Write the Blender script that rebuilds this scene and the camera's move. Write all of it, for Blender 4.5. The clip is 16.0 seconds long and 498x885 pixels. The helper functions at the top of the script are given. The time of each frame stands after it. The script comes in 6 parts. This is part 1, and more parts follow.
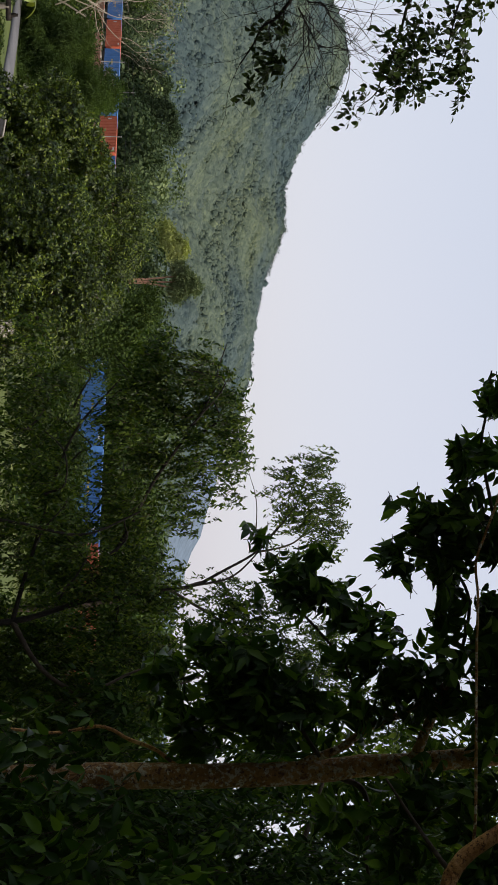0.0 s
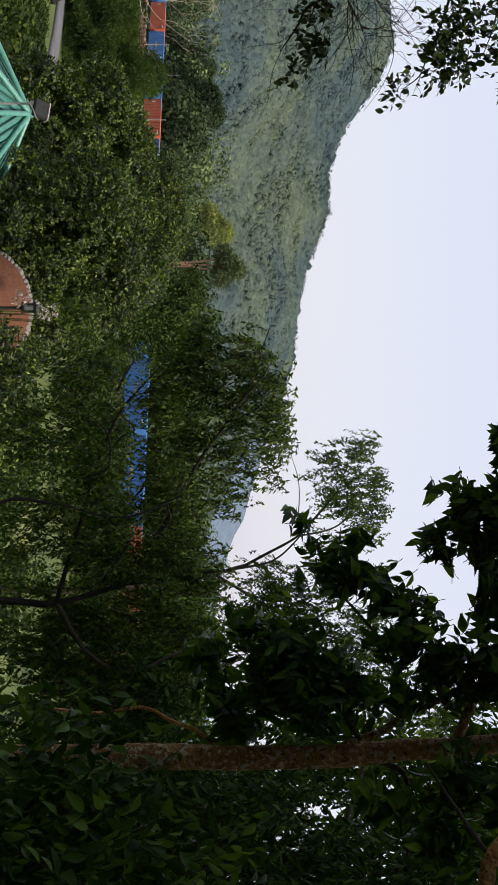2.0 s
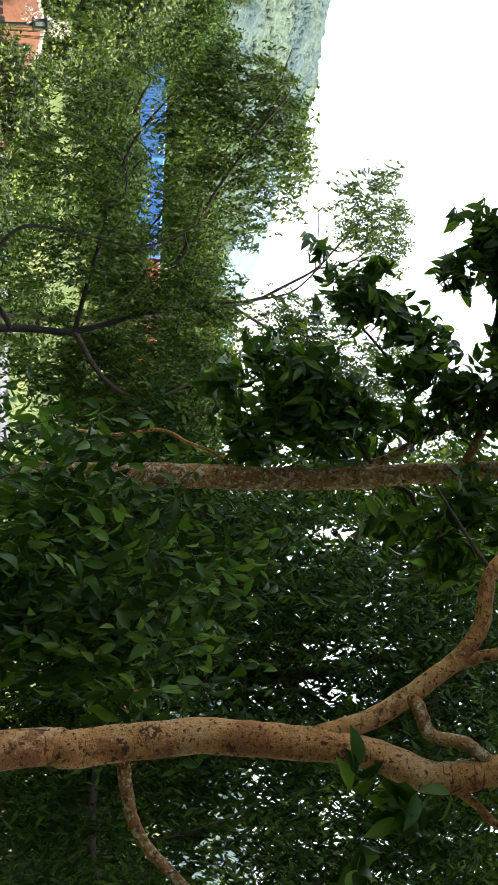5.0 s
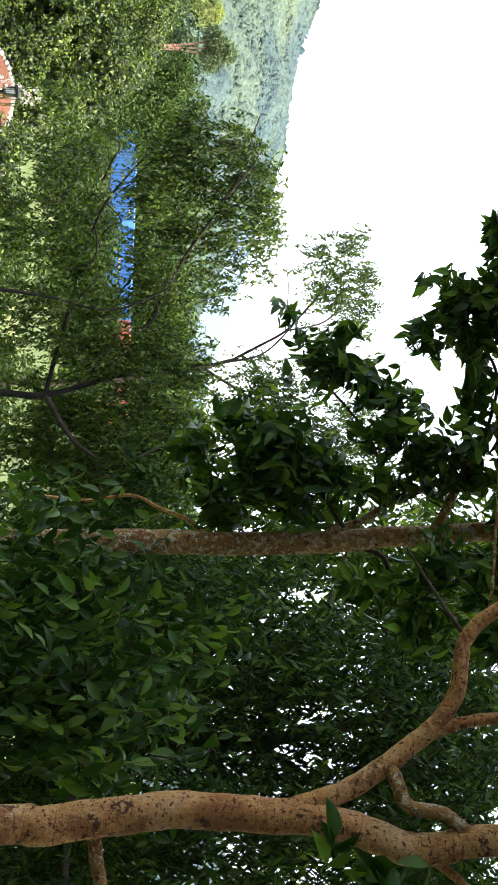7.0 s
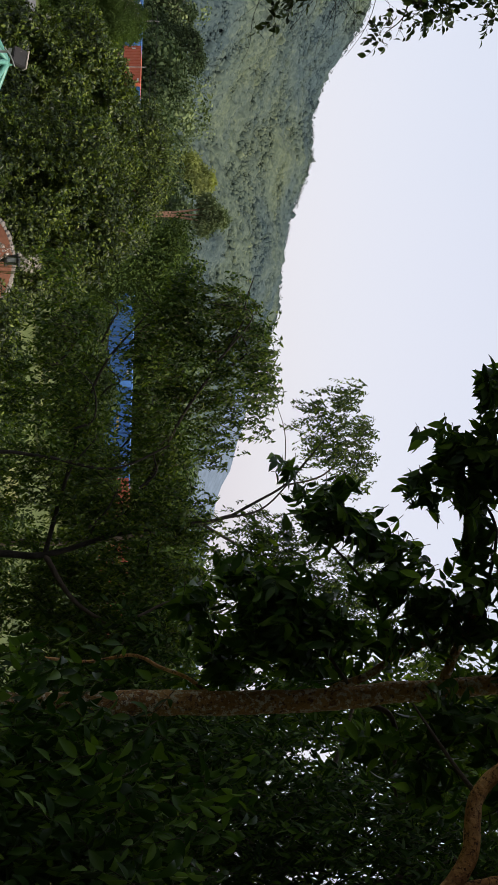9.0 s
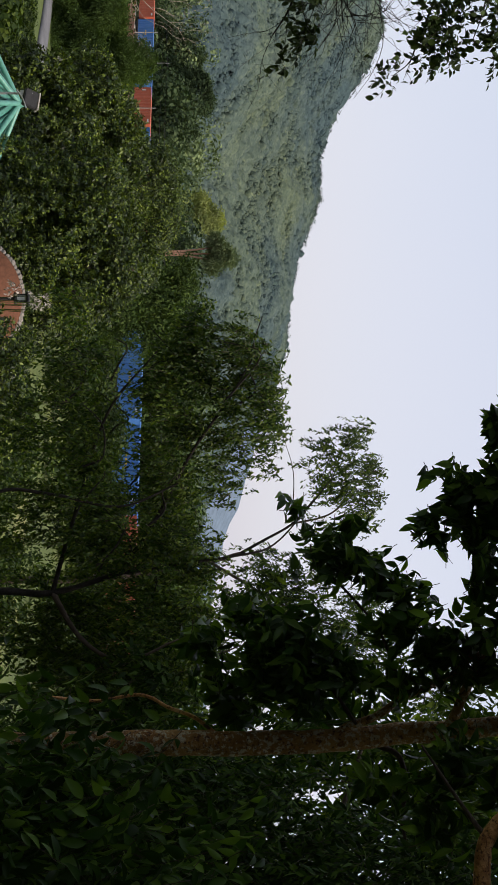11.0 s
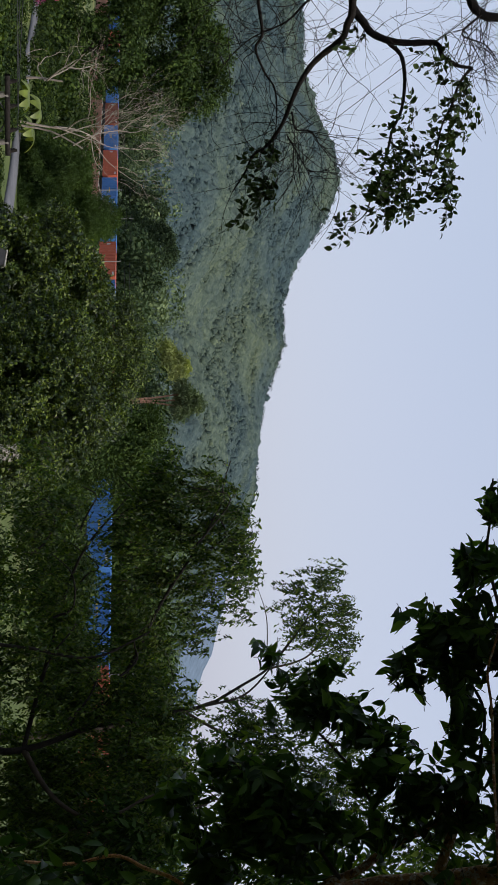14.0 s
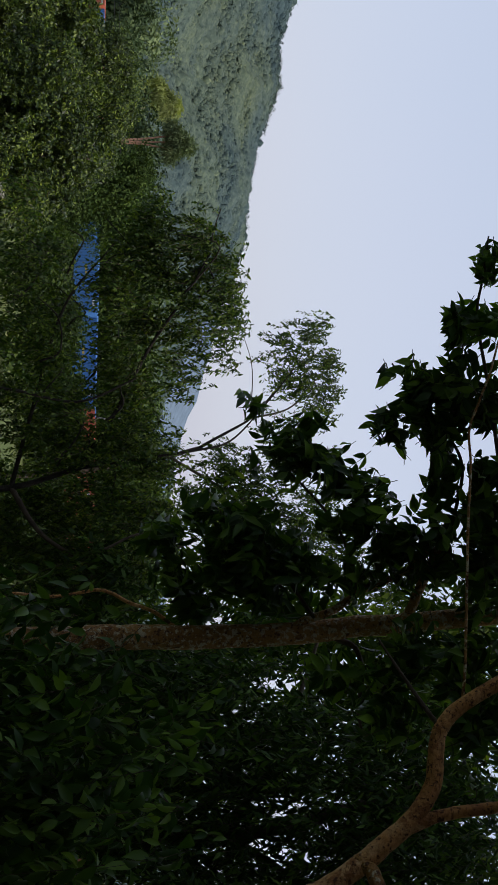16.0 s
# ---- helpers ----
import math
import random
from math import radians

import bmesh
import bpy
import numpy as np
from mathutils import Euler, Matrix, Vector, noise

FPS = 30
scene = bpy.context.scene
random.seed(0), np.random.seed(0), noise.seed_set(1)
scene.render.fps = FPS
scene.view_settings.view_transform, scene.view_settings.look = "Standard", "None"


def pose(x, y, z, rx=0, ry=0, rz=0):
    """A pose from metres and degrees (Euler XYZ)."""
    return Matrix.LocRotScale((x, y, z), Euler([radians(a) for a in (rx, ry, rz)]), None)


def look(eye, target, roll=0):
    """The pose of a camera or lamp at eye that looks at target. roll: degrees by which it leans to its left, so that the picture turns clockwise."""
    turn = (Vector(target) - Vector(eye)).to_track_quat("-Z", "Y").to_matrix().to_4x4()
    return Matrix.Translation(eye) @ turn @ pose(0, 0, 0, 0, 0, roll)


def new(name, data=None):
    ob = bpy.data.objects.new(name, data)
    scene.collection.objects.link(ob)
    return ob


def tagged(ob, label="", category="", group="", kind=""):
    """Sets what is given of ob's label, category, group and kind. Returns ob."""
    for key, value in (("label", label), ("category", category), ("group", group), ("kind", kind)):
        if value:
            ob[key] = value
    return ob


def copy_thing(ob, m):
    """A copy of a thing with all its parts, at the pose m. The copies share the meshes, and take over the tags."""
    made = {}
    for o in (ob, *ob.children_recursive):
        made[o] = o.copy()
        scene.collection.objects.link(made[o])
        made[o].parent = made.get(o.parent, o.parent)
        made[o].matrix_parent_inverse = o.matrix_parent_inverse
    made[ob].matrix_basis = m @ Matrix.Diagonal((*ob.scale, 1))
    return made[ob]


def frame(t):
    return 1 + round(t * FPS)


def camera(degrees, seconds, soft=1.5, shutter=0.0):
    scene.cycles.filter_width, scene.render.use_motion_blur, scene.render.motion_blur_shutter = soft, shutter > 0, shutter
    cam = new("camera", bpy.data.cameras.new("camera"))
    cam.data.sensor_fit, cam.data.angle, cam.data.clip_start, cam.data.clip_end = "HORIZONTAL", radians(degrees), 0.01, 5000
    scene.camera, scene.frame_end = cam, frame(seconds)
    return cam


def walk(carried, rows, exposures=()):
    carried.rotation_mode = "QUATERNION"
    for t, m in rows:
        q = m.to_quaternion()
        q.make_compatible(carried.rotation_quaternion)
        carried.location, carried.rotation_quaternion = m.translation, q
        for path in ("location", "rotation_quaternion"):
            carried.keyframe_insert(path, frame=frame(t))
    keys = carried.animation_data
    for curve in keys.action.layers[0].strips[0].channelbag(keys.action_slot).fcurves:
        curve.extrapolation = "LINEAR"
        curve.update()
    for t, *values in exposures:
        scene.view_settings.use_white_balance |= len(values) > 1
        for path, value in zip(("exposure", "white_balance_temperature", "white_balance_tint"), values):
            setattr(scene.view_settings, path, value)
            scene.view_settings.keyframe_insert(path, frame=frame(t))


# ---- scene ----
# A hand-held phone turned on its side, panning from one spot on a balcony above a valley.
EYE = 7.7
cam = camera(23.84, 16.0, soft=1.15)
ROWS = [  # seconds, heading to the right, look up, lean, and the hand's sway in metres
    (0.0, 0.04, 5.24, 0.35, -0.001, 0.022, -0.002),
    (0.5, 1.01, 4.03, 0.78, -0.000, 0.033, -0.002),
    (1.0, 1.35, 4.60, 0.68, -0.000, 0.019, 0.001),
    (1.5, 0.92, 4.35, 0.85, -0.003, 0.019, 0.004),
    (2.0, 0.86, 3.15, 0.47, -0.003, 0.012, 0.002),
    (2.5, 2.22, 2.63, 0.27, -0.008, -0.007, -0.006),
    (3.0, 4.04, 2.58, 0.28, -0.008, -0.021, -0.010),
    (3.5, 9.86, 5.47, 0.21, 0.004, -0.019, 0.006),
    (4.0, 11.47, 4.68, 0.50, 0.009, -0.030, 0.005),
    (4.2, 11.55, 3.59, 0.72, 0.013, -0.024, 0.002),
    (6.3, 15.42, 2.83, 0.46, 0.031, 0.027, 0.001),
    (6.5, 14.39, 3.38, 0.38, 0.029, 0.032, -0.001),
    (7.0, 10.78, 3.79, 0.38, 0.013, 0.023, 0.005),
    (7.5, 8.29, 4.30, 0.00, 0.014, 0.005, 0.001),
    (8.0, 6.33, 4.73, -0.34, 0.005, 0.003, 0.003),
    (8.5, 4.31, 3.98, -0.19, 0.007, 0.006, 0.004),
    (9.0, 3.26, 3.83, -0.39, 0.004, -0.001, 0.002),
    (9.2, 3.71, 3.38, -0.36, -0.004, 0.010, -0.007),
    (11.3, 0.72, 3.64, -0.54, -0.001, -0.010, 0.002),
    (11.5, 0.24, 3.88, -0.89, -0.003, -0.005, -0.001),
    (12.0, -0.89, 4.54, -0.99, -0.000, -0.005, -0.000),
    (12.5, -2.24, 4.44, -0.72, -0.005, -0.012, 0.002),
    (13.0, -3.56, 4.57, -1.05, -0.006, -0.009, -0.004),
    (13.5, -5.06, 4.67, -1.34, -0.006, -0.017, -0.004),
    (14.0, -5.53, 5.00, -1.36, -0.009, -0.015, 0.001),
    (14.5, -5.94, 5.98, -1.41, -0.014, -0.013, 0.004),
    (15.0, -6.44, 6.34, -0.43, -0.021, -0.013, 0.002),
    (15.5, -3.68, 5.98, -0.46, -0.019, -0.006, 0.002),
    (16.0, 6.63, 5.43, -0.55, -0.014, 0.011, -0.001),
]


def turned(yaw, pitch, lean, dx, dy, dz):
    return pose(dx, dy, EYE + dz, 90 + pitch, 0, -yaw) @ pose(0, 0, 0, 0, 0, 90 + lean)


EXPOSURES = [(0.0, 0.0, 6900, 13), (0.5, -0.06, 6650, 12), (1.0, -0.06, 6750, 13), (2.0, 0.15, 6800, 13), (2.5, 0.38, 6750, 13), (3.0, 0.38, 6650, 13), (3.5, 0.42, 6800, 12), (4.0, 0.85, 6750, 11), (5.2, 2.2, 6700, 7), (6.5, 3.3, 6450, 8), (7.0, 2.1, 6500, 10), (7.5, 1.05, 6700, 11),
             (8.0, 0.38, 6750, 13), (9.0, 0.15, 6950, 14), (11.5, 0.0, 6700, 13), (12.5, -0.1, 6400, 12), (13.5, -0.15, 6300, 12), (14.5, -0.33, 6200, 13), (15.5, -0.42, 6250, 13), (16.0, -0.15, 6350, 12)]
walk(cam, [(t, turned(*row)) for t, *row in ROWS], EXPOSURES)

# ---- sky and light: bright haze over the whole sky, a soft high sun ----
SUN_AZ, SUN_EL = 116.0, 54.0
world = bpy.data.worlds.new("hazy_sky")
scene.world = world
world.use_nodes = True
wn = world.node_tree.nodes
wl = world.node_tree.links
wn.clear()
sky = wn.new("ShaderNodeTexSky")
sky.sky_type = 'NISHITA'
sky.sun_disc = False
sky.sun_elevation, sky.sun_rotation = radians(SUN_EL), radians(SUN_AZ)
sky.air_density, sky.dust_density = 1.2, 4.0
b_sky = wn.new("ShaderNodeBackground")
b_sky.inputs["Strength"].default_value = 0.05
wl.new(sky.outputs[0], b_sky.inputs["Color"])
geo = wn.new("ShaderNodeTexCoord")
cloud = wn.new("ShaderNodeTexNoise")
cloud.inputs["Scale"].default_value = 2.6
cloud.inputs["Detail"].default_value = 5.0
wl.new(geo.outputs["Generated"], cloud.inputs["Vector"])
sep = wn.new("ShaderNodeSeparateXYZ")
wl.new(geo.outputs["Generated"], sep.inputs["Vector"])
wob = wn.new("ShaderNodeMath")
wob.operation = 'MULTIPLY_ADD'
wob.inputs[1].default_value = 0.22
wl.new(cloud.outputs["Fac"], wob.inputs[0])
wl.new(sep.outputs["Z"], wob.inputs[2])
cr = wn.new("ShaderNodeValToRGB")
cr.color_ramp.elements[0].position, cr.color_ramp.elements[0].color = 0.18, (0.70, 0.72, 0.83, 1)
cr.color_ramp.elements[1].position, cr.color_ramp.elements[1].color = 0.42, (0.63, 0.69, 0.82, 1)
wl.new(wob.outputs[0], cr.inputs["Fac"])
b_haze = wn.new("ShaderNodeBackground")
b_haze.inputs["Strength"].default_value = 0.82
wl.new(cr.outputs["Color"], b_haze.inputs["Color"])
addw = wn.new("ShaderNodeAddShader")
wl.new(b_sky.outputs[0], addw.inputs[0])
wl.new(b_haze.outputs[0], addw.inputs[1])
wout = wn.new("ShaderNodeOutputWorld")
wl.new(addw.outputs[0], wout.inputs["Surface"])

sun_data = bpy.data.lights.new("sun", 'SUN')
sun_data.energy, sun_data.angle, sun_data.color = 3.7, radians(6), (1.0, 0.92, 0.78)
sun = new("sun", sun_data)
sun_dir = Vector((math.sin(radians(SUN_AZ)) * math.cos(radians(SUN_EL)), math.cos(radians(SUN_AZ)) * math.cos(radians(SUN_EL)), math.sin(radians(SUN_EL))))
sun.matrix_world = look(sun_dir * 60, (0, 0, 0))

# ---- materials ----
def nodes_of(name):
    m = bpy.data.materials.new(name)
    m.use_nodes = True
    nt = m.node_tree
    nt.nodes.clear()
    return m, nt.nodes, nt.links


def ramp(ns, stops):
    r = ns.new("ShaderNodeValToRGB")
    while len(r.color_ramp.elements) < len(stops):
        r.color_ramp.elements.new(0.5)
    for e, (p, c) in zip(r.color_ramp.elements, stops):
        e.position, e.color = p, (*c, 1)
    return r


def noise_of(ns, ls, scale, detail=4.0, rough=0.55, space="Object", stretch=None):
    tc = ns.new("ShaderNodeTexCoord")
    n = ns.new("ShaderNodeTexNoise")
    n.inputs["Scale"].default_value, n.inputs["Detail"].default_value, n.inputs["Roughness"].default_value = scale, detail, rough
    if stretch:
        mp = ns.new("ShaderNodeMapping")
        mp.inputs["Scale"].default_value = stretch
        ls.new(tc.outputs[space], mp.inputs["Vector"])
        ls.new(mp.outputs["Vector"], n.inputs["Vector"])
    else:
        ls.new(tc.outputs[space], n.inputs["Vector"])
    return n


def mix_rgb(ns, ls, fac, a, b, mode='MIX'):
    m = ns.new("ShaderNodeMix")
    m.data_type, m.blend_type = 'RGBA', mode
    for sock, v in ((m.inputs[0], fac), (m.inputs[6], a), (m.inputs[7], b)):
        if isinstance(v, (int, float)):
            sock.default_value = v
        elif isinstance(v, tuple):
            sock.default_value = (*v, 1)
        else:
            ls.new(v, sock)
    return m.outputs[2]


def leaf_mat(name, dark, mid, light, rough=0.45, through_it=0.25, patch=0.6, spec=0.4):
    """Leaves: each one its own green, patches of older and younger growth, some light through the blade."""
    m, ns, ls = nodes_of(name)
    g = ns.new("ShaderNodeNewGeometry")
    r = ramp(ns, [(0.0, dark), (0.55, mid), (1.0, light)])
    ls.new(g.outputs["Random Per Island"], r.inputs["Fac"])
    n = noise_of(ns, ls, patch, 3.0)
    rp = ramp(ns, [(0.35, (0.62, 0.62, 0.6)), (0.68, (1.25, 1.2, 1.0))])
    ls.new(n.outputs["Fac"], rp.inputs["Fac"])
    col = mix_rgb(ns, ls, 1.0, r.outputs["Color"], rp.outputs["Color"], 'MULTIPLY')
    p = ns.new("ShaderNodeBsdfPrincipled")
    p.inputs["Roughness"].default_value = rough
    p.inputs["Specular IOR Level"].default_value = spec
    ls.new(col, p.inputs["Base Color"])
    t = ns.new("ShaderNodeBsdfTranslucent")
    tcol = mix_rgb(ns, ls, 1.0, col, (1.5, 1.55, 0.5), 'MULTIPLY')
    ls.new(tcol, t.inputs["Color"])
    mx = ns.new("ShaderNodeMixShader")
    mx.inputs[0].default_value = through_it
    ls.new(p.outputs[0], mx.inputs[1])
    ls.new(t.outputs[0], mx.inputs[2])
    o = ns.new("ShaderNodeOutputMaterial")
    ls.new(mx.outputs[0], o.inputs["Surface"])
    return m


def rough_mat(name, stops, scale=6.0, rough=0.85, bump=0.3, fine=60.0, metal=0.0, stretch=None, spots=None, spec=0.3):
    """A surface with coarse stains and fine grain; spots = (scale, threshold, colour) lays a second tone over it."""
    m, ns, ls = nodes_of(name)
    n = noise_of(ns, ls, scale, 5.0, 0.6, stretch=stretch)
    r = ramp(ns, stops)
    ls.new(n.outputs["Fac"], r.inputs["Fac"])
    f = noise_of(ns, ls, fine, 4.0, 0.65, stretch=stretch)
    rf = ramp(ns, [(0.3, (0.72, 0.72, 0.72)), (0.7, (1.18, 1.18, 1.18))])
    ls.new(f.outputs["Fac"], rf.inputs["Fac"])
    col = mix_rgb(ns, ls, 1.0, r.outputs["Color"], rf.outputs["Color"], 'MULTIPLY')
    for sp in (spots or ()):
        s = noise_of(ns, ls, sp[0], 6.0, 0.7, stretch=sp[3] if len(sp) > 3 else None)
        rs = ramp(ns, [(sp[1], (0, 0, 0)), (sp[1] + 0.035, (1, 1, 1))])
        ls.new(s.outputs["Fac"], rs.inputs["Fac"])
        col = mix_rgb(ns, ls, rs.outputs["Color"], col, sp[2])
    p = ns.new("ShaderNodeBsdfPrincipled")
    p.inputs["Roughness"].default_value, p.inputs["Metallic"].default_value = rough, metal
    p.inputs["Specular IOR Level"].default_value = spec
    ls.new(col, p.inputs["Base Color"])
    b = ns.new("ShaderNodeBump")
    b.inputs["Strength"].default_value, b.inputs["Distance"].default_value = bump, 0.02
    ls.new(f.outputs["Fac"], b.inputs["Height"])
    ls.new(b.outputs["Normal"], p.inputs["Normal"])
    o = ns.new("ShaderNodeOutputMaterial")
    ls.new(p.outputs[0], o.inputs["Surface"])
    return m


def hill_mat(name, dark, mid, light, sunlit_spur=()):
    """Far crowns: every tree its own tone, soft leaf mottling, wide drifts from bluer to yellower tone, sunlight
    painted along a spur.
    """
    m, ns, ls = nodes_of(name)
    g = ns.new("ShaderNodeNewGeometry")
    fine = noise_of(ns, ls, 0.42, 5.0, 0.62)
    r = ramp(ns, [(0.33, dark), (0.5, mid), (0.68, light)])
    ls.new(fine.outputs["Fac"], r.inputs["Fac"])
    ri = ramp(ns, [(0.0, (0.72, 0.78, 0.82)), (0.5, (0.97, 0.98, 0.98)), (0.9, (1.15, 1.13, 1.04)), (1.0, (1.35, 1.28, 1.08))])
    ls.new(g.outputs["Random Per Island"], ri.inputs["Fac"])
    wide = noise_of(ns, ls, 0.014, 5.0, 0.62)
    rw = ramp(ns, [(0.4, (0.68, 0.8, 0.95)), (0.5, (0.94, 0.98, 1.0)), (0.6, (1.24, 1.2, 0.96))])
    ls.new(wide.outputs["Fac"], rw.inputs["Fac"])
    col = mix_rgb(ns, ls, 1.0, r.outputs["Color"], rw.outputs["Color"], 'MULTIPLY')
    col = mix_rgb(ns, ls, 1.0, col, ri.outputs["Color"], 'MULTIPLY')
    # the sunlit side of one spur, painted as a lighter, yellower tint
    tc = ns.new("ShaderNodeTexCoord")
    for centre, reach in sunlit_spur:
        far = ns.new("ShaderNodeVectorMath")
        far.operation = 'DISTANCE'
        far.inputs[1].default_value = centre
        ls.new(tc.outputs["Object"], far.inputs[0])
        sway = ns.new("ShaderNodeMath")
        sway.operation = 'MULTIPLY_ADD'
        sway.inputs[1].default_value = reach * 1.6
        ls.new(wide.outputs["Fac"], sway.inputs[0])
        ls.new(far.outputs["Value"], sway.inputs[2])
        ms = ns.new("ShaderNodeMapRange")
        ms.inputs[1].default_value, ms.inputs[2].default_value, ms.inputs[3].default_value, ms.inputs[4].default_value = reach * 1.1, reach * 1.9, 0.85, 0.0
        ls.new(sway.outputs[0], ms.inputs[0])
        sunlit_tint = mix_rgb(ns, ls, 1.0, col, (1.14, 1.07, 0.88), 'MULTIPLY')
        col = mix_rgb(ns, ls, ms.outputs[0], col, sunlit_tint)
    p = ns.new("ShaderNodeBsdfPrincipled")
    p.inputs["Roughness"].default_value = 0.85
    p.inputs["Specular IOR Level"].default_value = 0.2
    ls.new(col, p.inputs["Base Color"])
    b = ns.new("ShaderNodeBump")
    b.inputs["Strength"].default_value, b.inputs["Distance"].default_value = 0.5, 1.0
    ls.new(fine.outputs["Fac"], b.inputs["Height"])
    ls.new(b.outputs["Normal"], p.inputs["Normal"])
    o = ns.new("ShaderNodeOutputMaterial")
    ls.new(p.outputs[0], o.inputs["Surface"])
    return m


M_GUAVA = leaf_mat("guava_leaf", (0.012, 0.036, 0.006), (0.032, 0.082, 0.014), (0.125, 0.23, 0.04), rough=0.45, through_it=0.3, patch=2.2, spec=0.2)
M_WEEP = leaf_mat("bottlebrush_leaf", (0.011, 0.03, 0.006), (0.037, 0.078, 0.014), (0.12, 0.175, 0.03), rough=0.5, through_it=0.4, patch=1.1, spec=0.2)
# two leaf colours for one crown: shade darkens the first, sunlight lightens the second
M_GROVE_SHADED = leaf_mat("shaded_grove_leaf", (0.007, 0.02, 0.004), (0.017, 0.042, 0.007), (0.062, 0.12, 0.02), rough=0.55, through_it=0.25, patch=1.3, spec=0.1)
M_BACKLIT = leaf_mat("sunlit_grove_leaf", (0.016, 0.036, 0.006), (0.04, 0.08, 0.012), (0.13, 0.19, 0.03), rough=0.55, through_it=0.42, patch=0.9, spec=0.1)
M_LITCHI = leaf_mat("litchi_leaf", (0.006, 0.017, 0.004), (0.03, 0.058, 0.01), (0.17, 0.23, 0.034), rough=0.42, through_it=0.22, patch=0.7, spec=0.34)
M_FEATHER = leaf_mat("feathery_leaf", (0.045, 0.08, 0.03), (0.07, 0.12, 0.042), (0.1, 0.16, 0.055), rough=0.7, through_it=0.2, patch=0.5, spec=0.1)
M_FIELD = leaf_mat("shrub_leaf", (0.01, 0.024, 0.005), (0.024, 0.046, 0.01), (0.064, 0.095, 0.017), rough=0.6, through_it=0.2, patch=0.25, spec=0.12)
M_DARKWOOD = leaf_mat("wood_leaf", (0.02, 0.04, 0.02), (0.04, 0.07, 0.032), (0.075, 0.11, 0.05), rough=0.6, through_it=0.12, patch=0.12, spec=0.1)
M_ROUND = leaf_mat("round_tree_leaf", (0.018, 0.038, 0.01), (0.04, 0.075, 0.018), (0.085, 0.13, 0.03), rough=0.6, through_it=0.18, patch=0.3, spec=0.12)
M_BAMBOO = leaf_mat("bamboo_leaf", (0.17, 0.21, 0.08), (0.24, 0.29, 0.1), (0.31, 0.36, 0.14), rough=0.6, through_it=0.25, patch=0.3)
# greens paled to carry the haze over the foot of the hill
M_FOOT = leaf_mat("hazed_foothill_leaf", (0.062, 0.1, 0.052), (0.11, 0.16, 0.082), (0.175, 0.23, 0.115), rough=0.65, through_it=0.12, patch=0.06, spec=0.2)
# distance haze is mixed into these leaf colours as a bluer grey
M_HILL = hill_mat("hazed_hillside_leaf", (0.033, 0.052, 0.051), (0.052, 0.076, 0.071), (0.081, 0.107, 0.091),
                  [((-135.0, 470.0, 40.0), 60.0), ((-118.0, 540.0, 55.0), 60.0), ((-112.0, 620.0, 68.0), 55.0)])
M_BANANA = leaf_mat("banana_leaf", (0.08, 0.12, 0.02), (0.15, 0.2, 0.035), (0.24, 0.29, 0.055), rough=0.4, through_it=0.3, patch=1.5)
M_SILH = leaf_mat("small_oval_leaf", (0.014, 0.028, 0.008), (0.03, 0.056, 0.014), (0.06, 0.105, 0.025), rough=0.6, through_it=0.1, patch=1.5, spec=0.2)
M_FLOWER = leaf_mat("bougainvillea_bract", (0.35, 0.05, 0.28), (0.5, 0.09, 0.42), (0.6, 0.2, 0.5), rough=0.7, through_it=0.3, patch=1.0)

M_BARK_TAN = rough_mat("guava_bark_tan", [(0.32, (0.3, 0.125, 0.04)), (0.48, (0.46, 0.235, 0.088)), (0.66, (0.55, 0.35, 0.19))], 7.0, 0.8, 0.6, 70.0,
                       spots=[(9.0, 0.545, (0.27, 0.12, 0.05)), (1.0, 0.6, (0.16, 0.07, 0.035), (10, 10, 95)), (75.0, 0.565, (0.085, 0.034, 0.02)), (21.0, 0.585, (0.075, 0.032, 0.02)), (11.0, 0.64, (0.05, 0.025, 0.016))])
M_BARK_LICHEN = rough_mat("guava_bark_lichen", [(0.3, (0.2, 0.095, 0.03)), (0.7, (0.36, 0.21, 0.08))], 7.0, 0.9, 0.7, 80.0,
                          spots=[(48.0, 0.535, (0.42, 0.38, 0.28)), (26.0, 0.59, (0.42, 0.37, 0.27)), (55.0, 0.56, (0.085, 0.04, 0.025)), (22.0, 0.62, (0.13, 0.06, 0.03))])
M_BARK_DARK = rough_mat("dark_bark", [(0.3, (0.035, 0.026, 0.02)), (0.7, (0.085, 0.065, 0.05))], 8.0, 0.95, 0.6, 60.0)
M_BARK_BLACK = rough_mat("blackish_bark", [(0.3, (0.014, 0.012, 0.011)), (0.7, (0.035, 0.03, 0.027))], 9.0, 0.95, 0.6, 70.0, spec=0.15)
M_BARK_PALE = rough_mat("pale_bark", [(0.3, (0.22, 0.18, 0.14)), (0.7, (0.40, 0.34, 0.28))], 4.0, 0.9, 0.4, 40.0)
M_BARK_RED = rough_mat("red_bark", [(0.3, (0.24, 0.13, 0.09)), (0.7, (0.40, 0.24, 0.17))], 2.0, 0.9, 0.4, 20.0)
M_GROUND = rough_mat("grass_ground", [(0.25, (0.034, 0.054, 0.013)), (0.5, (0.07, 0.096, 0.023)), (0.75, (0.13, 0.145, 0.04))], 0.11, 0.95, 0.5, 4.0,
                     spots=[(0.05, 0.55, (0.13, 0.138, 0.042)), (0.06, 0.62, (0.16, 0.13, 0.075))])
# the ridge's blue is air haze put into its base colour
M_FAR = rough_mat("hazed_distant_ridge", [(0.3, (0.1, 0.145, 0.2)), (0.7, (0.12, 0.165, 0.22))], 0.004, 0.95, 0.0, 0.05)
M_ROAD = rough_mat("concrete_road", [(0.3, (0.09, 0.092, 0.1)), (0.7, (0.14, 0.142, 0.152))], 0.5, 0.9, 0.3, 12.0)
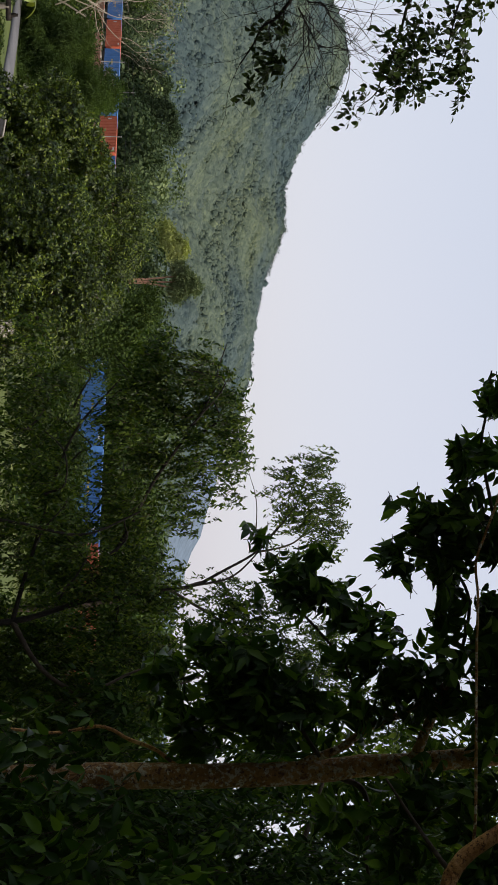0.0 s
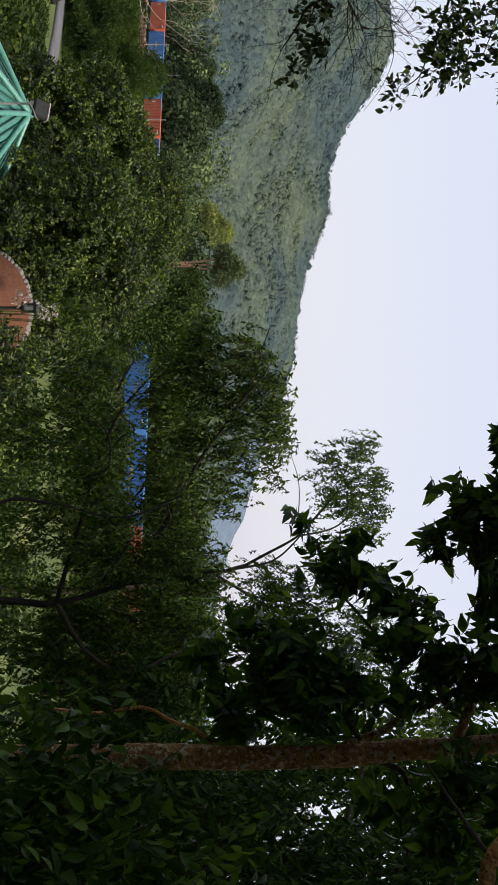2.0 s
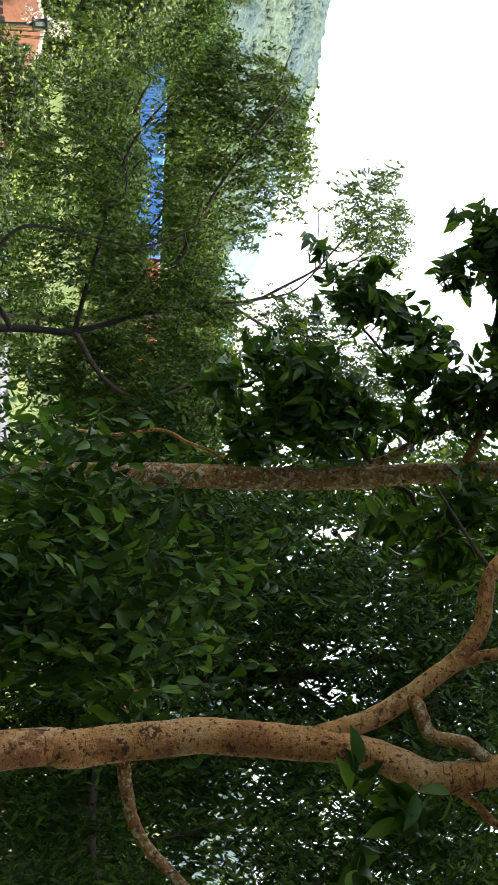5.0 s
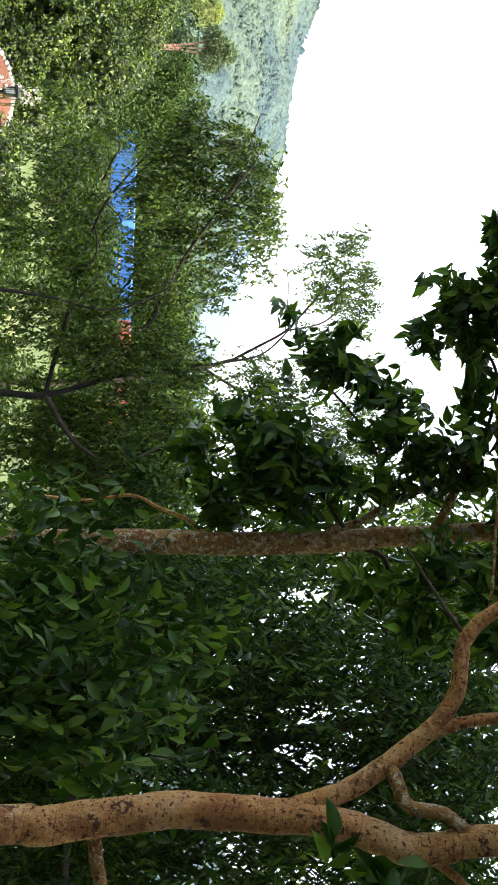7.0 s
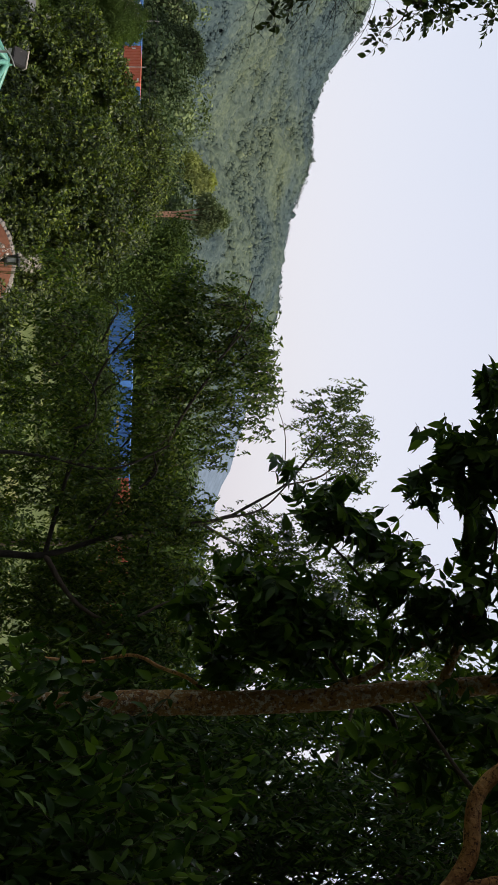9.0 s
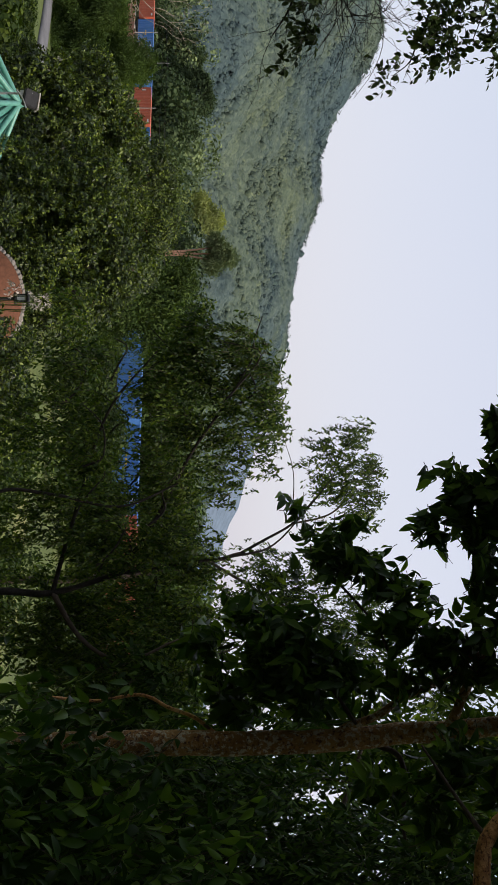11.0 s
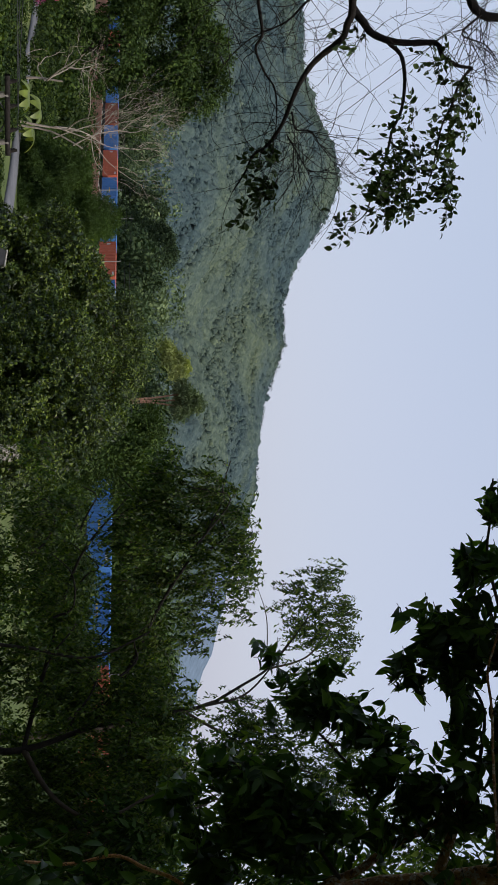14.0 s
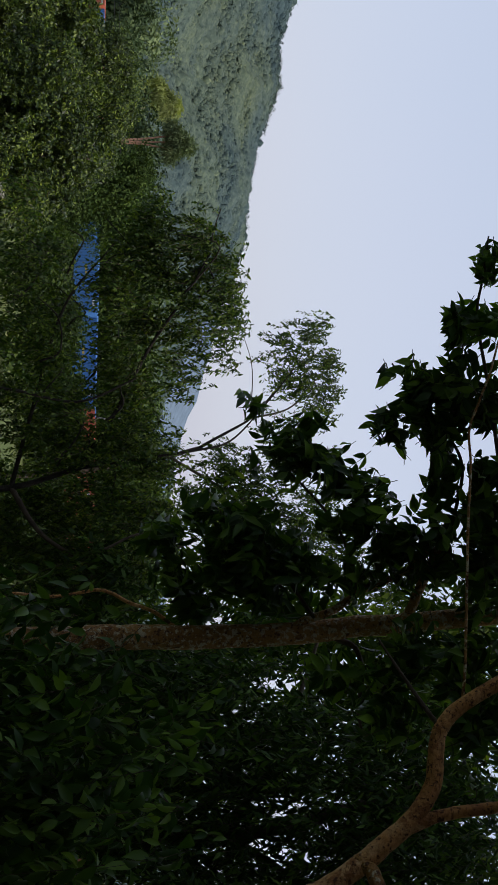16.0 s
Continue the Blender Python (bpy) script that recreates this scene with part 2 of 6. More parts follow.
M_ROOF = rough_mat("green_sheet_roof", [(0.3, (0.04, 0.17, 0.135)), (0.7, (0.065, 0.23, 0.185))], 0.8, 0.45, 0.1, 14.0, spec=0.5)
M_TRIM = rough_mat("green_ridge_cap", [(0.3, (0.075, 0.25, 0.2)), (0.7, (0.11, 0.31, 0.25))], 0.8, 0.4, 0.1, 14.0, spec=0.5)
M_SEAM = rough_mat("shade_green_seam", [(0.3, (0.014, 0.06, 0.05)), (0.7, (0.022, 0.085, 0.07))], 2.0, 0.6, 0.1, 14.0)
M_TERRA = rough_mat("terracotta_plaster", [(0.3, (0.115, 0.048, 0.028)), (0.7, (0.165, 0.07, 0.042))], 1.2, 0.9, 0.2, 20.0)
M_STONE = rough_mat("pale_stone", [(0.3, (0.3, 0.27, 0.24)), (0.7, (0.5, 0.46, 0.42))], 8.0, 0.9, 0.4, 40.0)
M_EDGING = rough_mat("edging_stone", [(0.3, (0.14, 0.12, 0.105)), (0.7, (0.26, 0.235, 0.21))], 8.0, 0.9, 0.4, 40.0)
M_CONCRETE = rough_mat("weathered_concrete", [(0.3, (0.23, 0.22, 0.2)), (0.7, (0.36, 0.34, 0.32))], 2.0, 0.9, 0.3, 25.0)
M_BRICKWALL = rough_mat("brick_red_wall", [(0.3, (0.22, 0.10, 0.075)), (0.7, (0.33, 0.17, 0.12))], 0.6, 0.9, 0.3, 6.0)
M_STEEL = rough_mat("galvanised_steel", [(0.3, (0.35, 0.36, 0.37)), (0.7, (0.5, 0.51, 0.52))], 5.0, 0.5, 0.1, 40.0, metal=0.6)
M_BLACK = rough_mat("dark_iron", [(0.3, (0.015, 0.015, 0.016)), (0.7, (0.035, 0.034, 0.034))], 6.0, 0.6, 0.2, 40.0)
M_WALL = rough_mat("house_plaster", [(0.3, (0.42, 0.38, 0.32)), (0.7, (0.52, 0.47, 0.4))], 1.5, 0.9, 0.2, 30.0)
M_BALLAST = rough_mat("ballast", [(0.3, (0.12, 0.10, 0.085)), (0.7, (0.24, 0.21, 0.18))], 3.0, 0.95, 0.6, 14.0)
M_LENS = rough_mat("lamp_glass", [(0.3, (0.55, 0.56, 0.55)), (0.7, (0.68, 0.68, 0.66))], 3.0, 0.2, 0.0, 10.0)


def paint(name, a, b):
    return rough_mat(name, [(0.3, a), (0.7, b)], 0.7, 0.55, 0.1, 9.0, spots=[(1.6, 0.68, tuple(0.6 * v + 0.05 for v in a))])


M_BLUE = paint("blue_container_paint", (0.045, 0.15, 0.4), (0.07, 0.2, 0.48))
M_RED = paint("red_container_paint", (0.42, 0.085, 0.045), (0.54, 0.14, 0.075))
M_RUST = paint("rust_container_paint", (0.20, 0.06, 0.04), (0.28, 0.095, 0.06))
M_WHITE = paint("white_container_paint", (0.55, 0.56, 0.57), (0.66, 0.67, 0.68))
M_YELLOW = paint("yellow_lettering_paint", (0.55, 0.38, 0.06), (0.62, 0.45, 0.09))

# ---- building helpers ----


def P(az, el, d):
    """A place by heading to the right and height angle from the eye, in degrees, and distance in metres."""
    a, e = radians(az), radians(el)
    return np.array((d * math.sin(a) * math.cos(e), d * math.cos(a) * math.cos(e), EYE + d * math.sin(e)))


def step(v, a, b):
    t = np.clip((v - a) / (b - a), 0, 1)
    return t * t * (3 - 2 * t)


def ground_h(x, y):
    """The garden falls from the house to the flat valley floor."""
    r = np.hypot(x, y)
    return 3.2 * (1 - step(r, 7.0, 34.0)) + 0.18 * np.sin(x * 0.23 + 1) * np.cos(y * 0.19) * step(r, 9, 30)


def mesh_of(name, verts, faces, material, smooth=False):
    """A mesh from an (n, 3) array and an array of faces of one size."""
    verts, faces = np.asarray(verts, np.float32), np.asarray(faces, np.int32)
    me = bpy.data.meshes.new(name)
    k = faces.shape[1]
    me.vertices.add(len(verts))
    me.vertices.foreach_set("co", verts.ravel())
    me.loops.add(faces.size)
    me.loops.foreach_set("vertex_index", faces.ravel())
    me.polygons.add(len(faces))
    me.polygons.foreach_set("loop_start", np.arange(len(faces), dtype=np.int32) * k)
    if smooth:
        me.polygons.foreach_set("use_smooth", np.ones(len(faces), bool))
    me.update(calc_edges=True)
    me.validate()
    me.materials.append(material)
    return me


def merged(pieces):
    """Several (verts, faces) of one face size as one."""
    vs, fs, n = [], [], 0
    for v, f in pieces:
        vs.append(np.asarray(v, float))
        fs.append(np.asarray(f) + n)
        n += len(v)
    return np.concatenate(vs), np.concatenate(fs)


def thing(name, place, label, category, group="", kind=""):
    ob = new(name)
    ob.empty_display_size = 0.2
    ob.location = Vector([float(c) for c in place])
    return tagged(ob, label, category, group, kind)


def put(name, me, parent=None, label="", kind=""):
    """A mesh object given in world coordinates, under a thing or part."""
    ob = new(name, me)
    if parent is not None:
        base = parent
        off = Vector((0, 0, 0))
        while base is not None:
            off += base.location
            base = base.parent
        me.transform(Matrix.Translation(-off))
        ob.parent = parent
    return tagged(ob, label, kind=kind)


def part(name, bm, material, parent, label=""):
    me = bpy.data.meshes.new(name)
    bm.to_mesh(me)
    bm.free()
    me.materials.append(material)
    return put(name, me, parent, label)


def box_bm(lo, hi, bevel=0.0, m=None):
    bm = bmesh.new()
    lo, hi = Vector(lo), Vector(hi)
    bmesh.ops.create_cube(bm, size=1, matrix=Matrix.Translation((lo + hi) / 2) @ Matrix.Diagonal((*(hi - lo), 1)))
    if bevel:
        bmesh.ops.bevel(bm, geom=list(bm.edges), offset=bevel, segments=2, affect='EDGES')
    if m is not None:
        bm.transform(m)
    return bm


def smooth_line(points, n):
    """Catmull-Rom through a few points."""
    p = np.asarray(points, float)
    p = np.concatenate([[2 * p[0] - p[1]], p, [2 * p[-1] - p[-2]]])
    out = []
    seg = len(p) - 3
    for s in np.linspace(0, seg - 1e-6, n):
        i, t = int(s), s - int(s)
        a, b, c, d = p[i:i + 4]
        out.append(0.5 * (2 * b + (c - a) * t + (2 * a - 5 * b + 4 * c - d) * t ** 2 + (3 * b - a - 3 * c + d) * t ** 3))
    return np.array(out)


def tube(points, r0, r1, sides=8, n=None, lumps=0.0, seed=0, power=1.0):
    """A tapered limb as quads; lumps roughen its girth."""
    line = smooth_line(points, n or max(4, 4 * len(points)))
    n = len(line)
    tan = np.gradient(line, axis=0)
    tan /= np.linalg.norm(tan, axis=1)[:, None] + 1e-9
    ref = np.array((0.31, 0.9, 0.3)) if abs(tan[0] @ np.array((0.31, 0.9, 0.3))) < 0.85 else np.array((1.0, 0, 0))
    u = np.cross(tan, ref)
    u /= np.linalg.norm(u, axis=1)[:, None]
    w = np.cross(tan, u)
    rr = r0 + (r1 - r0) * np.linspace(0, 1, n) ** power
    local = np.random.default_rng(seed)
    ang = np.linspace(0, 2 * np.pi, sides, endpoint=False)
    girth = np.ones((n, sides))
    if lumps:
        a, b, c = local.uniform(0, 6.28, 3)
        s = np.linspace(0, 1, n)[:, None] * n
        girth += lumps * (np.sin(0.55 * s + a) * np.cos(ang[None] + b) + 0.6 * np.sin(1.3 * s + c + 2 * ang[None]) + 0.5 * local.uniform(-1, 1, (n, sides)))
    v = line[:, None] + (rr[:, None] * girth)[:, :, None] * (np.cos(ang)[None, :, None] * u[:, None] + np.sin(ang)[None, :, None] * w[:, None])
    v = v.reshape(-1, 3)
    i, j = np.meshgrid(np.arange(n - 1), np.arange(sides), indexing="ij")
    k = (j + 1) % sides
    f = np.stack([i * sides + j, i * sides + k, (i + 1) * sides + k, (i + 1) * sides + j], -1).reshape(-1, 4)
    return v, f


LEAF_SHAPES = {
    "blade": (np.array([(0, 0, 0), (0.45, 0.5, 0.12), (1, 0, -0.1), (0.45, -0.5, 0.12)]), np.array([(0, 2, 1), (0, 3, 2)])),
    "ovate": (np.array([(0, 0, 0), (0.27, 0, -0.01), (0.55, 0, -0.05), (0.8, 0, -0.12), (1, 0, -0.22),
                        (0.14, 0.26, 0.04), (0.36, 0.48, 0.08), (0.62, 0.44, 0.02), (0.85, 0.22, -0.09),
                        (0.14, -0.26, 0.04), (0.36, -0.48, 0.08), (0.62, -0.44, 0.02), (0.85, -0.22, -0.09)]),
              np.array([(0, 1, 5), (5, 1, 6), (1, 2, 6), (6, 2, 7), (2, 3, 7), (7, 3, 8), (3, 4, 8),
                        (0, 9, 1), (9, 10, 1), (1, 10, 2), (10, 11, 2), (2, 11, 3), (11, 12, 3), (3, 12, 4)])),
    "lance": (np.array([(0, 0, 0), (0.3, 0.5, 0.05), (0.62, 0.4, 0.02), (1, 0, -0.1), (0.62, -0.4, 0.02), (0.3, -0.5, 0.05)]), np.array([(0, 5, 1), (1, 5, 2), (5, 4, 2), (2, 4, 3)])),
    "oval": (np.array([(0, 0, 0), (0.5, 0, -0.03), (1, 0, -0.12), (0.22, 0.4, 0.05), (0.72, 0.38, 0.0), (0.22, -0.4, 0.05), (0.72, -0.38, 0.0)]),
             np.array([(0, 1, 3), (3, 1, 4), (1, 2, 4), (0, 5, 1), (5, 6, 1), (1, 6, 2)])),
}


def unit(v):
    return v / (np.linalg.norm(v, axis=-1, keepdims=True) + 1e-9)


def leaves(base, way, up, length, width, shape):
    """Leaf blades as one array of triangles."""
    s, f = LEAF_SHAPES[shape]
    way = unit(way)
    side = unit(np.cross(way, up))
    nrm = np.cross(side, way)
    v = (base[:, None] + way[:, None] * (s[None, :, :1] * length[:, None, None]) + side[:, None] * (s[None, :, 1:2] * width[:, None, None])
         + nrm[:, None] * (s[None, :, 2:] * length[:, None, None]))
    faces = f[None] + (np.arange(len(base)) * len(s))[:, None, None]
    return v.reshape(-1, 3), faces.reshape(-1, 3)


def in_lobes(lobes, n, r, shell=0.5):
    """n places in lumps (heading, height angle, distance, and the half sizes of each, in degrees, degrees and metres), with the way out of the lump."""
    lobes = np.array([(*q, 1.0)[:7] for q in lobes], float)
    vol = (lobes[:, 3] * lobes[:, 4] * lobes[:, 5]) ** 0.75 * lobes[:, 6]
    k = r.choice(len(lobes), n, p=vol / vol.sum())
    q = unit(r.normal(size=(n, 3)))
    rad = r.uniform(0, 1, n) ** (1 / 3)
    rad = rad * (1 - shell) + shell * (1 - 0.25 * r.uniform(0, 1, n) ** 2)
    o = q * rad[:, None]
    az = np.radians(lobes[k, 0] + o[:, 0] * lobes[k, 3])
    el = np.radians(lobes[k, 1] + o[:, 1] * lobes[k, 4])
    d = lobes[k, 2] + o[:, 2] * lobes[k, 5]
    pts = np.stack([d * np.sin(az) * np.cos(el), d * np.cos(az) * np.cos(el), EYE + d * np.sin(el)], 1)
    ca, sa = np.cos(az), np.sin(az)
    out = np.stack([q[:, 0] * ca + q[:, 2] * sa, -q[:, 0] * sa + q[:, 2] * ca, q[:, 1]], 1)
    return pts, out


def in_balls(balls, n, r, shell=0.75):
    """n places in ellipsoids (x, y, z, rx, ry, rz) in metres, and the way out."""
    b = np.array(balls, float)
    vol = (b[:, 3] * b[:, 4] * b[:, 5]) ** 0.67
    k = r.choice(len(b), n, p=vol / vol.sum())
    q = unit(r.normal(size=(n, 3)))
    rad = shell + (1 - shell) * r.uniform(-1, 1, n)
    return b[k, :3] + q * rad[:, None] * b[k, 3:6], unit(q / b[k, 3:6])


def sprays(start, way, r, length, drop, per, leaf_len, leaf_w, shape, spread=0.8, twig_r=0.0, face=None, hang=0.25):
    """Twigs from start along way, bending down by drop, with leaves set along them. Returns leaves and twigs."""
    n = len(start)
    ln = length * r.uniform(0.6, 1.3, n)
    t = (np.arange(per) + 0.7) / per
    t = np.clip(t[None] + r.uniform(-0.3, 0.3, (n, per)) / per, 0.02, 1)
    down = np.array((0, 0, -1.0))
    pos = start[:, None] + ln[:, None, None] * (way[:, None] * t[..., None] + drop * down * (t ** 2)[..., None])
    tan = unit(way[:, None] + 2 * drop * down * t[..., None])
    side = unit(np.cross(tan, r.normal(size=(n, per, 3))))
    lw = unit(tan * (1 - 0.45 * spread) + side * spread + down * hang)
    up = r.normal(size=(n, per, 3)) * 0.6 + np.array((0, 0, 1.0))
    if face is not None:  # blades turned out towards the light
        up = up * 0.5 + face[:, None] * 1.1
    m = n * per
    ll = leaf_len * r.uniform(0.6, 1.25, m)
    lv = leaves(pos.reshape(-1, 3), lw.reshape(-1, 3), up.reshape(-1, 3), ll, ll * leaf_w * r.uniform(0.8, 1.2, m), shape)
    if not twig_r:
        return lv, None
    s = np.array((0, 0.35, 0.7, 1.0))
    line = start[:, None] + ln[:, None, None] * (way[:, None] * s[None, :, None] + drop * down * (s ** 2)[None, :, None])
    a = np.cross(way, np.array((0.2, 0.3, 0.93)))
    a = unit(a)
    b = np.cross(unit(way), a)
    ring = [a, -0.5 * a + 0.87 * b, -0.5 * a - 0.87 * b]
    rad = twig_r * np.array((1, 0.8, 0.55, 0.3))
    v = np.stack([line + rad[None, :, None] * q[:, None] for q in ring], 2).reshape(-1, 3)
    f = []
    for i in range(3):
        for j in range(3):
            k = (j + 1) % 3
            f.append((i * 3 + j, i * 3 + k, (i + 1) * 3 + k, (i + 1) * 3 + j))
    f = np.array(f)[None] + (np.arange(n) * 12)[:, None, None]
    return lv, (v, f.reshape(-1, 4))



def strands(start, way, r, length, per, leaf_len, leaf_w, shape, twig_r=0.0, bend=3.0, splay=0.55):
    """Weeping shoots: they leave along way, soon hang straight down, and carry narrow leaves on all sides."""
    n = len(start)
    ln = length * r.uniform(0.45, 1.35, n)
    down = np.array((0, 0, -1.0))

    def along_shoot(t):
        fade = np.exp(-bend * t)
        a = (1 - fade) / bend
        return a, t - a, fade

    t = np.clip((np.arange(per)[None] + r.uniform(0.2, 1.0, (n, per))) / per, 0.02, 1)
    a, b, fade = along_shoot(t)
    sway = r.normal(size=(n, 1, 3)) * np.array((0.16, 0.16, 0.05))
    pos = start[:, None] + ln[:, None, None] * (way[:, None] * a[..., None] + down * b[..., None] + sway * (t ** 2)[..., None])
    tan = unit(way[:, None] * fade[..., None] + down * (1 - fade)[..., None])
    side = unit(np.cross(tan, r.normal(size=(n, per, 3))))
    lw = unit(tan + side * splay * r.uniform(0.5, 1.4, (n, per, 1)))
    m = n * per
    ll = leaf_len * r.uniform(0.55, 1.25, m)
    lv = leaves(pos.reshape(-1, 3), lw.reshape(-1, 3), r.normal(size=(m, 3)) + np.array((0, -0.4, 0.5)), ll, ll * leaf_w * r.uniform(0.75, 1.3, m), shape)
    if not twig_r:
        return lv, None
    s = np.array((0, 0.12, 0.3, 0.6, 1.0))
    a, b, _ = along_shoot(s)
    line = start[:, None] + ln[:, None, None] * (way[:, None] * a[None, :, None] + down * b[None, :, None] + sway * (s ** 2)[None, :, None])
    ring = [np.array((1.0, 0, 0)), np.array((-0.5, 0.87, 0)), np.array((-0.5, -0.87, 0))]
    rad = twig_r * np.array((1, 0.9, 0.75, 0.5, 0.25))
    v = np.stack([line + rad[None, :, None] * q for q in ring], 2).reshape(-1, 3)
    f = np.array([(i * 3 + j, i * 3 + (j + 1) % 3, (i + 1) * 3 + (j + 1) % 3, (i + 1) * 3 + j) for i in range(4) for j in range(3)])
    f = f[None] + (np.arange(n) * 15)[:, None, None]
    return lv, (v, f.reshape(-1, 4))


def feathers(start, way, r, length, pairs, leaf_len, leaf_w, shape, twig_r, droop=0.3):
    """Leafy shoots with leaves in opposite pairs and one at the tip, spread in one plane and drooping a little."""
    n = len(start)
    ln = length * r.uniform(0.7, 1.25, n)
    down = np.array((0, 0, -1.0))
    plane = unit(r.normal(size=(n, 3)) * 0.55 + np.array((0, -0.35, 0.8)))
    across = unit(np.cross(way, plane))
    bases, ways, ups, size = [], [], [], []
    for k in range(pairs):
        t = (k + 0.6) / pairs
        p = start + ln[:, None] * (way * t + down * droop * t * t)
        tan = unit(way + 2 * droop * down * t)
        for s in (-1, 1):
            bases.append(p)
            ways.append(unit(tan * r.uniform(0.5, 0.95, (n, 1)) + across * s * r.uniform(0.7, 1.1, (n, 1)) + down * r.uniform(0.0, 0.55, (n, 1)) + r.normal(size=(n, 3)) * 0.12))
            ups.append(plane + r.normal(size=(n, 3)) * 0.3)
            size.append(leaf_len * r.uniform(0.7, 1.2, n) * (0.8 + 0.3 * math.sin(math.pi * t)))
    tip = start + ln[:, None] * (way + down * droop)
    bases.append(tip)
    ways.append(unit(way + 2 * droop * down + r.normal(size=(n, 3)) * 0.15))
    ups.append(plane + r.normal(size=(n, 3)) * 0.3)
    size.append(leaf_len * r.uniform(0.8, 1.2, n))
    sz = np.concatenate(size)
    lv = leaves(np.concatenate(bases), np.concatenate(ways), np.concatenate(ups), sz, sz * leaf_w * r.uniform(0.85, 1.2, len(sz)), shape)
    s = np.array((0, 0.35, 0.7, 1.0))
    line = start[:, None] + ln[:, None, None] * (way[:, None] * s[None, :, None] + droop * down * (s ** 2)[None, :, None])
    b = unit(np.cross(across, way))
    ring = [across, -0.5 * across + 0.87 * b, -0.5 * across - 0.87 * b]
    rad = twig_r * np.array((1, 0.8, 0.6, 0.4))
    v = np.stack([line + rad[None, :, None] * q[:, None] for q in ring], 2).reshape(-1, 3)
    f = np.array([(i * 3 + j, i * 3 + (j + 1) % 3, (i + 1) * 3 + (j + 1) % 3, (i + 1) * 3 + j) for i in range(3) for j in range(3)])
    f = f[None] + (np.arange(n) * 12)[:, None, None]
    return lv, (v, f.reshape(-1, 4))


# ---- ground, road, hill, distance ----
def spaced(limit, fine, count):
    s = np.sinh(np.linspace(-1, 1, count) * 5.2)
    return s / s[-1] * limit


def grid_faces(a, b):
    i, j = np.meshgrid(np.arange(a - 1), np.arange(b - 1), indexing="ij")
    return np.stack([i * b + j, i * b + j + 1, (i + 1) * b + j + 1, (i + 1) * b + j], -1).reshape(-1, 4)


gx, gy = np.meshgrid(spaced(4500, 1, 161), spaced(4500, 1, 161), indexing="ij")
ground = new("ground", mesh_of("ground", np.stack([gx, gy, ground_h(gx, gy)], -1).reshape(-1, 3), grid_faces(161, 161)[:, ::-1], M_GROUND, True))
tagged(ground, "grassy green and yellowish valley ground with earthy patches", "ground", kind="structure")


def ribbon(points, width, lift, n, thick=0.12):
    line = smooth_line(points, n)
    d = unit(np.gradient(line, axis=0))
    side = np.stack([d[:, 1], -d[:, 0], 0 * d[:, 0]], 1)
    z = ground_h(line[:, 0], line[:, 1]) + lift
    rows = []
    for s, dz in ((-1, -thick), (-1, 0), (-0.33, 0.02), (0.33, 0.02), (1, 0), (1, -thick)):
        p = line + side * s * width / 2
        p[:, 2] = z + dz
        rows.append(p)
    return np.stack(rows, 1).reshape(-1, 3), grid_faces(n, 6)


road_line = [P(-36, 0, 160), P(-29, 0, 112), P(-25, 0, 93), P(-22.3, 0, 83), P(-19.3, 0, 75), P(-16.4, 0, 69), P(-14, 0, 65), P(-10, 0, 60), P(-2, 0, 50), P(14, 0, 46)]
road = new("road", mesh_of("road", *ribbon(road_line, 2.1, 0.14, 60), M_ROAD, True))
tagged(road, "narrow grey concrete lane through the green valley", "road", kind="structure")

SKYLINE_AZ = (-60, -40, -27, -23.1, -21.0, -19.4, -18.0, -16.3, -14.1, -12.1, -10.3, -8.3, -7.4, -5.2, -3.1, -1, 2, 6, 12, 30, 60)
SKYLINE_EL = (6.5, 7.4, 7.4, 7.6, 8.3, 9.1, 9.4, 8.75, 7.25, 6.6, 6.65, 5.95, 5.65, 5.2, 5.1, 4.4, 2.4, 0.5, 0.3, 2.5, 4.0)
FOOT, RIDGE = 300.0, 760.0


def hill_z(az, r):
    top = EYE + RIDGE * np.tan(np.radians(np.interp(az, SKYLINE_AZ, SKYLINE_EL)))
    s = np.clip((r - FOOT) / (RIDGE - FOOT), 0, 2)
    up = np.where(s < 1, s ** 1.05, 1 - 0.8 * (s - 1))
    # spurs and gullies run down the slope
    gully = np.sin(np.radians(az) * 21 + r * 0.006) * 7 + np.sin(np.radians(az) * 47 - r * 0.011) * 3.2
    return top * up + gully * np.clip(s * 3, 0, 1) * np.clip((1 - s) * 4, 0, 1) - 0.5


def blurred(shape, cells, r):
    """Smooth random lumps over a grid, about so many cells wide."""
    f = np.fft.rfft2(r.normal(size=shape))
    ky, kx = np.fft.fftfreq(shape[0])[:, None], np.fft.rfftfreq(shape[1])[None]
    g = np.fft.irfft2(f * np.exp(-2 * (np.pi * cells * 0.4) ** 2 * (ky ** 2 + kx ** 2)), s=shape)
    return g / g.std()


HILL_AZ = np.concatenate([np.linspace(-60, -32, 20), np.linspace(-31.5, 13, 300), np.linspace(14, 60, 30)])
HILL_R = np.concatenate([np.linspace(295, 782, 250), np.linspace(800, 1300, 12)])
ha, hr = np.meshgrid(HILL_AZ, HILL_R, indexing="ij")
r0 = np.random.default_rng(20)
crowns = 1.0 * np.abs(blurred(ha.shape, 2.4, r0)) + 0.6 * np.abs(blurred(ha.shape, 1.4, r0)) + 1.2 * blurred(ha.shape, 7.0, r0)
hz = hill_z(ha, hr) + crowns
hv = np.stack([hr * np.sin(np.radians(ha)), hr * np.cos(np.radians(ha)), hz], -1).reshape(-1, 3)
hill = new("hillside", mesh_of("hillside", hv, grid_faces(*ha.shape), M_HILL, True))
tagged(hill, "tall forested hill closing the valley", "hill", kind="structure")

